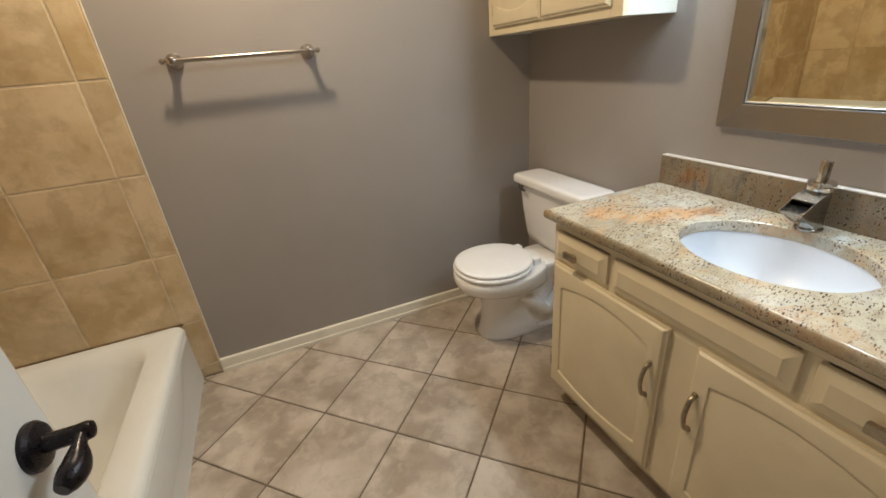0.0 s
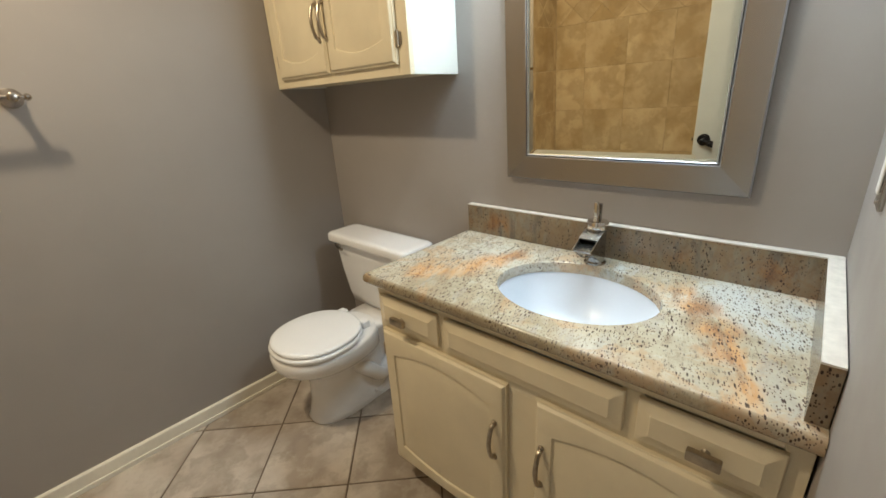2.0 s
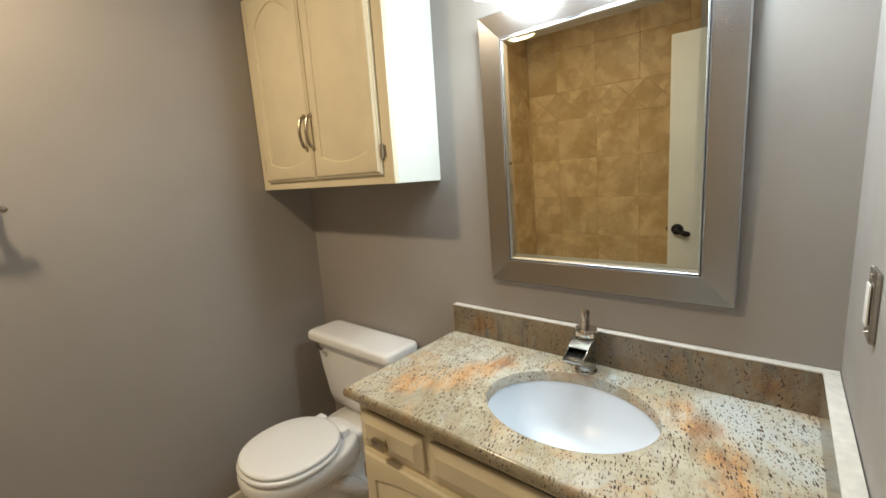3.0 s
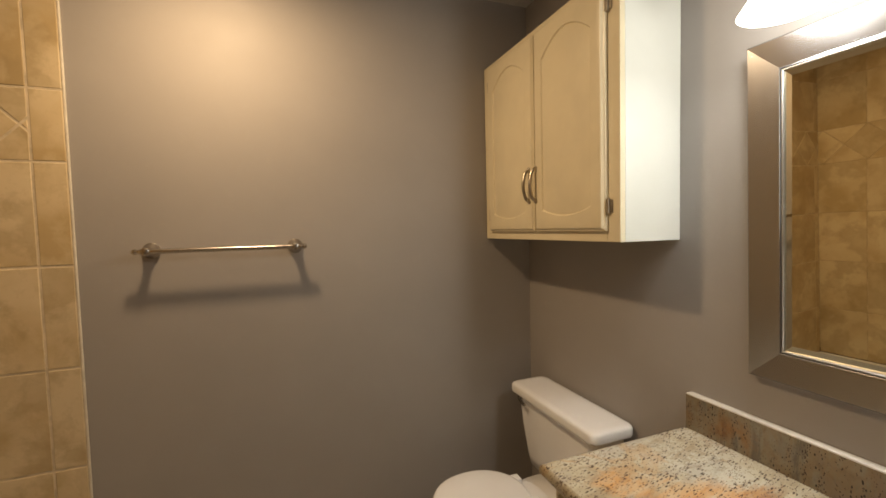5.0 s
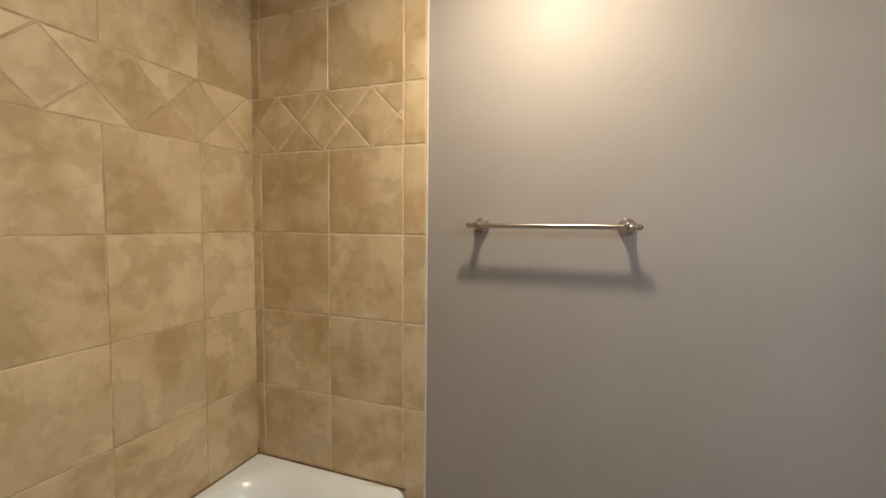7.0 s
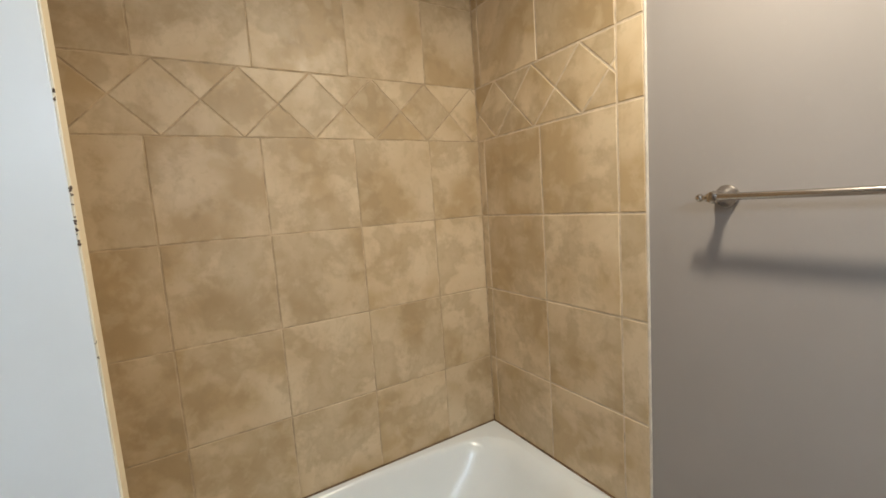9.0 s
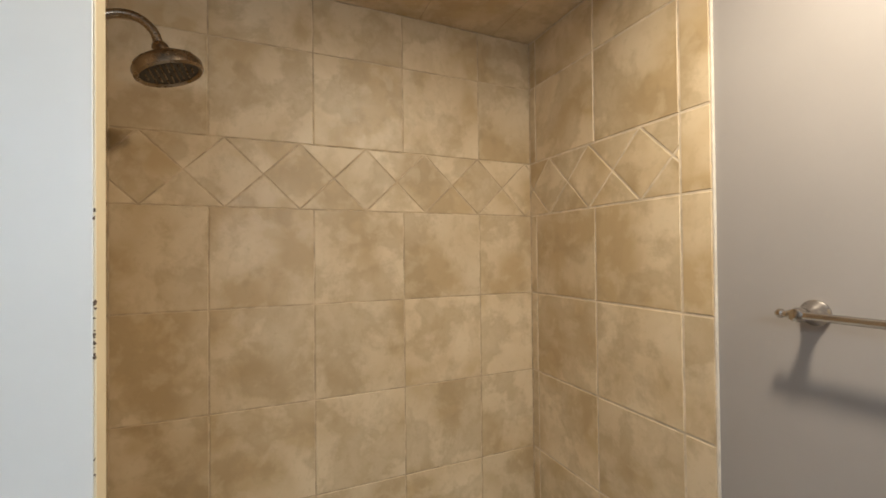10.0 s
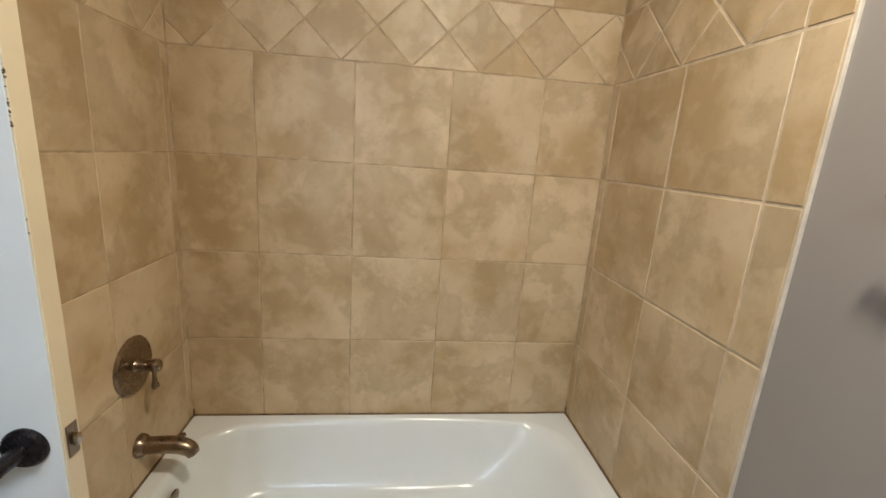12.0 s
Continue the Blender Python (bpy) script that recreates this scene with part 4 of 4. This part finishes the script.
for s, x in ((1, DX1), (-1, DX0)):
    out = 1.0 if s > 0 else 0.62
    lever = part("rose", lathe((x, LY, LZ2), (s, 0, 0), ((0, 0.033), (0.005, 0.033), (0.010, 0.029), (0.013, 0.018), (0.014, 0.010)), 30), BRONZE, door, "dark bronze round rose")
    part("neck", lathe((x + s * 0.012 * out, LY, LZ2), (s, 0, 0), ((0, 0.013), (0.008 * out, 0.0125), (0.036 * out, 0.0120), (0.046 * out, 0.0130), (0.052 * out, 0.011), (0.055 * out, 0.004)), 18), BRONZE, lever)
    xo = x + s * 0.054 * out
    pts = curve([(xo, LY + 0.008, LZ2 + 0.002), (xo, LY - 0.018, LZ2 - 0.002), (xo - s * 0.002, LY - 0.044, LZ2 - 0.016), (xo - s * 0.010, LY - 0.072, LZ2 - 0.020)], 6)
    own = tube(pts, [0.0085 + 0.0095 * max(0, math.sin((k / (len(pts) - 1) * 1.35 - 0.47) * math.pi)) * (1.0, 0.8, 0.45)[max(0, k - len(pts) + 3)] for k in range(len(pts))], 14)
    for v_ in own.verts:
        v_.co.x = xo + (v_.co.x - xo) * 0.9
    part("grip", own, BRONZE, lever, "curved dark bronze lever")


# ---- tiles, each a piece ----
def inset(poly, d):
    """A convex polygon, counterclockwise, moved inwards by d."""
    m, out = len(poly), []
    for k in range(m):
        a, b, c = Vector(poly[k - 1]), Vector(poly[k]), Vector(poly[(k + 1) % m])
        u, v = (b - a).normalized(), (c - b).normalized()
        nu, nv = Vector((-u.y, u.x)), Vector((-v.y, v.x))
        s = (nu + nv) / max(0.2, 1 + nu.dot(nv))
        out.append(b + s * d)
    return out


def clip(poly, x0, x1, y0, y1):
    for axis, lim, sign in ((0, x0, 1), (0, x1, -1), (1, y0, 1), (1, y1, -1)):
        out = []
        for k in range(len(poly)):
            a, b = poly[k - 1], poly[k]
            da, db = (a[axis] - lim) * sign, (b[axis] - lim) * sign
            if da * db < 0:
                s = da / (da - db)
                out.append((a[0] + (b[0] - a[0]) * s, a[1] + (b[1] - a[1]) * s))
            if db >= 0:
                out.append(b)
        poly = out
        if len(poly) < 3:
            return []
    clean = [p for k, p in enumerate(poly) if math.dist(p, poly[k - 1]) > 1e-4]
    area = sum(clean[k - 1][0] * clean[k][1] - clean[k][0] * clean[k - 1][1] for k in range(len(clean))) / 2 if len(clean) > 2 else 0
    return clean if abs(area) > 3e-4 else []


tile_meshes = {}


def tile(poly, place, parent, material, gap=0.0035, thick=0.006, name="tile", lean=0.0012):
    """One tile; place turns its (u, v, out) into the world."""
    cu, cv = sum(p[0] for p in poly) / len(poly), sum(p[1] for p in poly) / len(poly)
    local = [(p[0] - cu, p[1] - cv) for p in poly]
    key = (material.name, gap, tuple((round(a, 3), round(b, 3)) for a, b in local))
    if key not in tile_meshes:
        bm = bmesh.new()
        o_ = inset(local, gap / 2)
        mid_ = inset(local, gap / 2 + 0.0006)
        i2 = inset(local, gap / 2 + 0.0026)
        loft([[(*p, 0.0) for p in o_], [(*p, thick - 0.0022) for p in mid_], [(*p, thick) for p in i2]], False, bm)
        bm.faces.new(list(bm.verts)[-len(i2) :])
        tile_meshes[key] = finish(name, bm, material, True, 30)
    ob = new(name, tile_meshes[key])
    ob.parent = parent
    tilt = Euler((random.uniform(-lean, lean), random.uniform(-lean, lean), 0)).to_matrix().to_4x4()
    ob.matrix_local = place @ Matrix.Translation((cu, cv, random.uniform(-0.0004, 0.0004))) @ tilt
    return ob


def rect(a, b, c, d):
    return [(a, c), (b, c), (b, d), (a, d)]


ROWS_Z = (RIM, 0.627, 0.963, 1.301, 1.637)
B0, B1 = 1.637, 1.868
UP_Z = (1.868, 2.198, CEIL - 0.008)


def tiled(parent, place, cuts, rows, centre, step, gap=0.0035):
    """Rows of square tiles with a border of diamonds."""
    for z0, z1 in rows:
        for a, b in zip(cuts, cuts[1:]):
            tile(rect(a, b, z0, z1), place, parent, STONE, gap)
    lo, hi = cuts[0], cuts[-1]
    mid, half = (B0 + B1) / 2, step / 2
    c = centre - math.ceil((centre - lo) / step + 1) * step
    while c < hi + step:
        shapes = [[(c - half, mid), (c, B0), (c + half, mid), (c, B1)], [(c, B1), (c + half, mid), (c + step, B1)], [(c, B0), (c + step, B0), (c + half, mid)]]
        for shape in shapes:
            shape = clip(shape, lo, hi, B0, B1)
            if shape:
                tile(shape, place, parent, STONE, gap)
        c += step


full_rows = list(zip(ROWS_Z, ROWS_Z[1:])) + list(zip(UP_Z, UP_Z[1:]))
# (u, v, out) -> world: long wall u = y mirrored so that out is +x
place_w = Matrix(((0, 0, 1, X0 - 0.006), (1, 0, 0, 0), (0, 1, 0, 0), (0, 0, 0, 1)))
place_n = Matrix(((1, 0, 0, 0), (0, 0, -1, Y1 + 0.006), (0, 1, 0, 0), (0, 0, 0, 1)))
place_p = Matrix(((1, 0, 0, 0), (0, 0, 1, PLUMB - 0.006), (0, 1, 0, 0), (0, 0, 0, 1)))
part("grout", box(X0 - 0.008, X0 - 0.0018, PLUMB, Y1, RIM - 0.01, CEIL), BROWNGROUT, west, "brown grout bed")
part("grout", box(X0, -0.489, Y1 + 0.0018, Y1 + 0.008, 0, CEIL), GROUT, north, "sandy grout bed")
part("grout", box(X0, -0.505, PLUMB - 0.008, PLUMB - 0.0018, RIM - 0.01, CEIL), BROWNGROUT, plumb, "sandy grout bed")
part("tile_edge", box(-0.489, -0.484, Y1 - 0.0005, Y1 + 0.008, 0, CEIL, 0.001, 1), CAULK, north, "pale caulk edge of the tiling")
tiled(west, place_w, (PLUMB, 0.768, 1.097, 1.430, 1.762, Y1), full_rows, 1.050, 0.235, 0.0024)
tiled(north, place_n, (X0, -1.258, -0.912, -0.580), full_rows, -0.942, 0.226, 0.0048)
for z0, z1 in ((0.0, 0.06), (0.06, RIM), *full_rows, (B0, B1)):
    tile(rect(-0.580, -0.489, z0, z1), place_n, north, STONE, 0.0048)
tiled(plumb, place_p, (X0, -1.262, -0.922, -0.590, -0.505), full_rows, -0.945, 0.226, 0.0020)

ct = bmesh.new()
for a, b in zip((X0, -0.97, -0.64, -0.49), (-0.97, -0.64, -0.49)):
    for c, d in zip((PLUMB, 0.84, 1.17, 1.50, 1.83), (0.84, 1.17, 1.50, 1.83, Y1)):
        box(a + 0.0007, b - 0.0007, c + 0.0007, d - 0.0007, CEIL - 0.007, CEIL - 0.001, 0.0012, 1, ct)
structure("ceiling_over_tub", ct, STONE, "tan stone-tiled ceiling above the bathtub")

# ---- floor tiles, laid diagonally ----
FLOOR_IN = Matrix.Translation((0, 0, -0.006))
H = 0.2345
for a in range(-9, 6):
    for b in range(-13, 4):
        if (a + b) % 2:
            cx, cy = 0.385 + H * a, 1.517 + H * b
            shape = clip([(cx - H, cy), (cx, cy - H), (cx + H, cy), (cx, cy + H)], TX1 - 0.02, X1, Y0 - 0.2, Y1)
            if shape:
                tile(shape, FLOOR_IN, floor, FLOORTILE, 0.0055, 0.006, lean=0.0008)
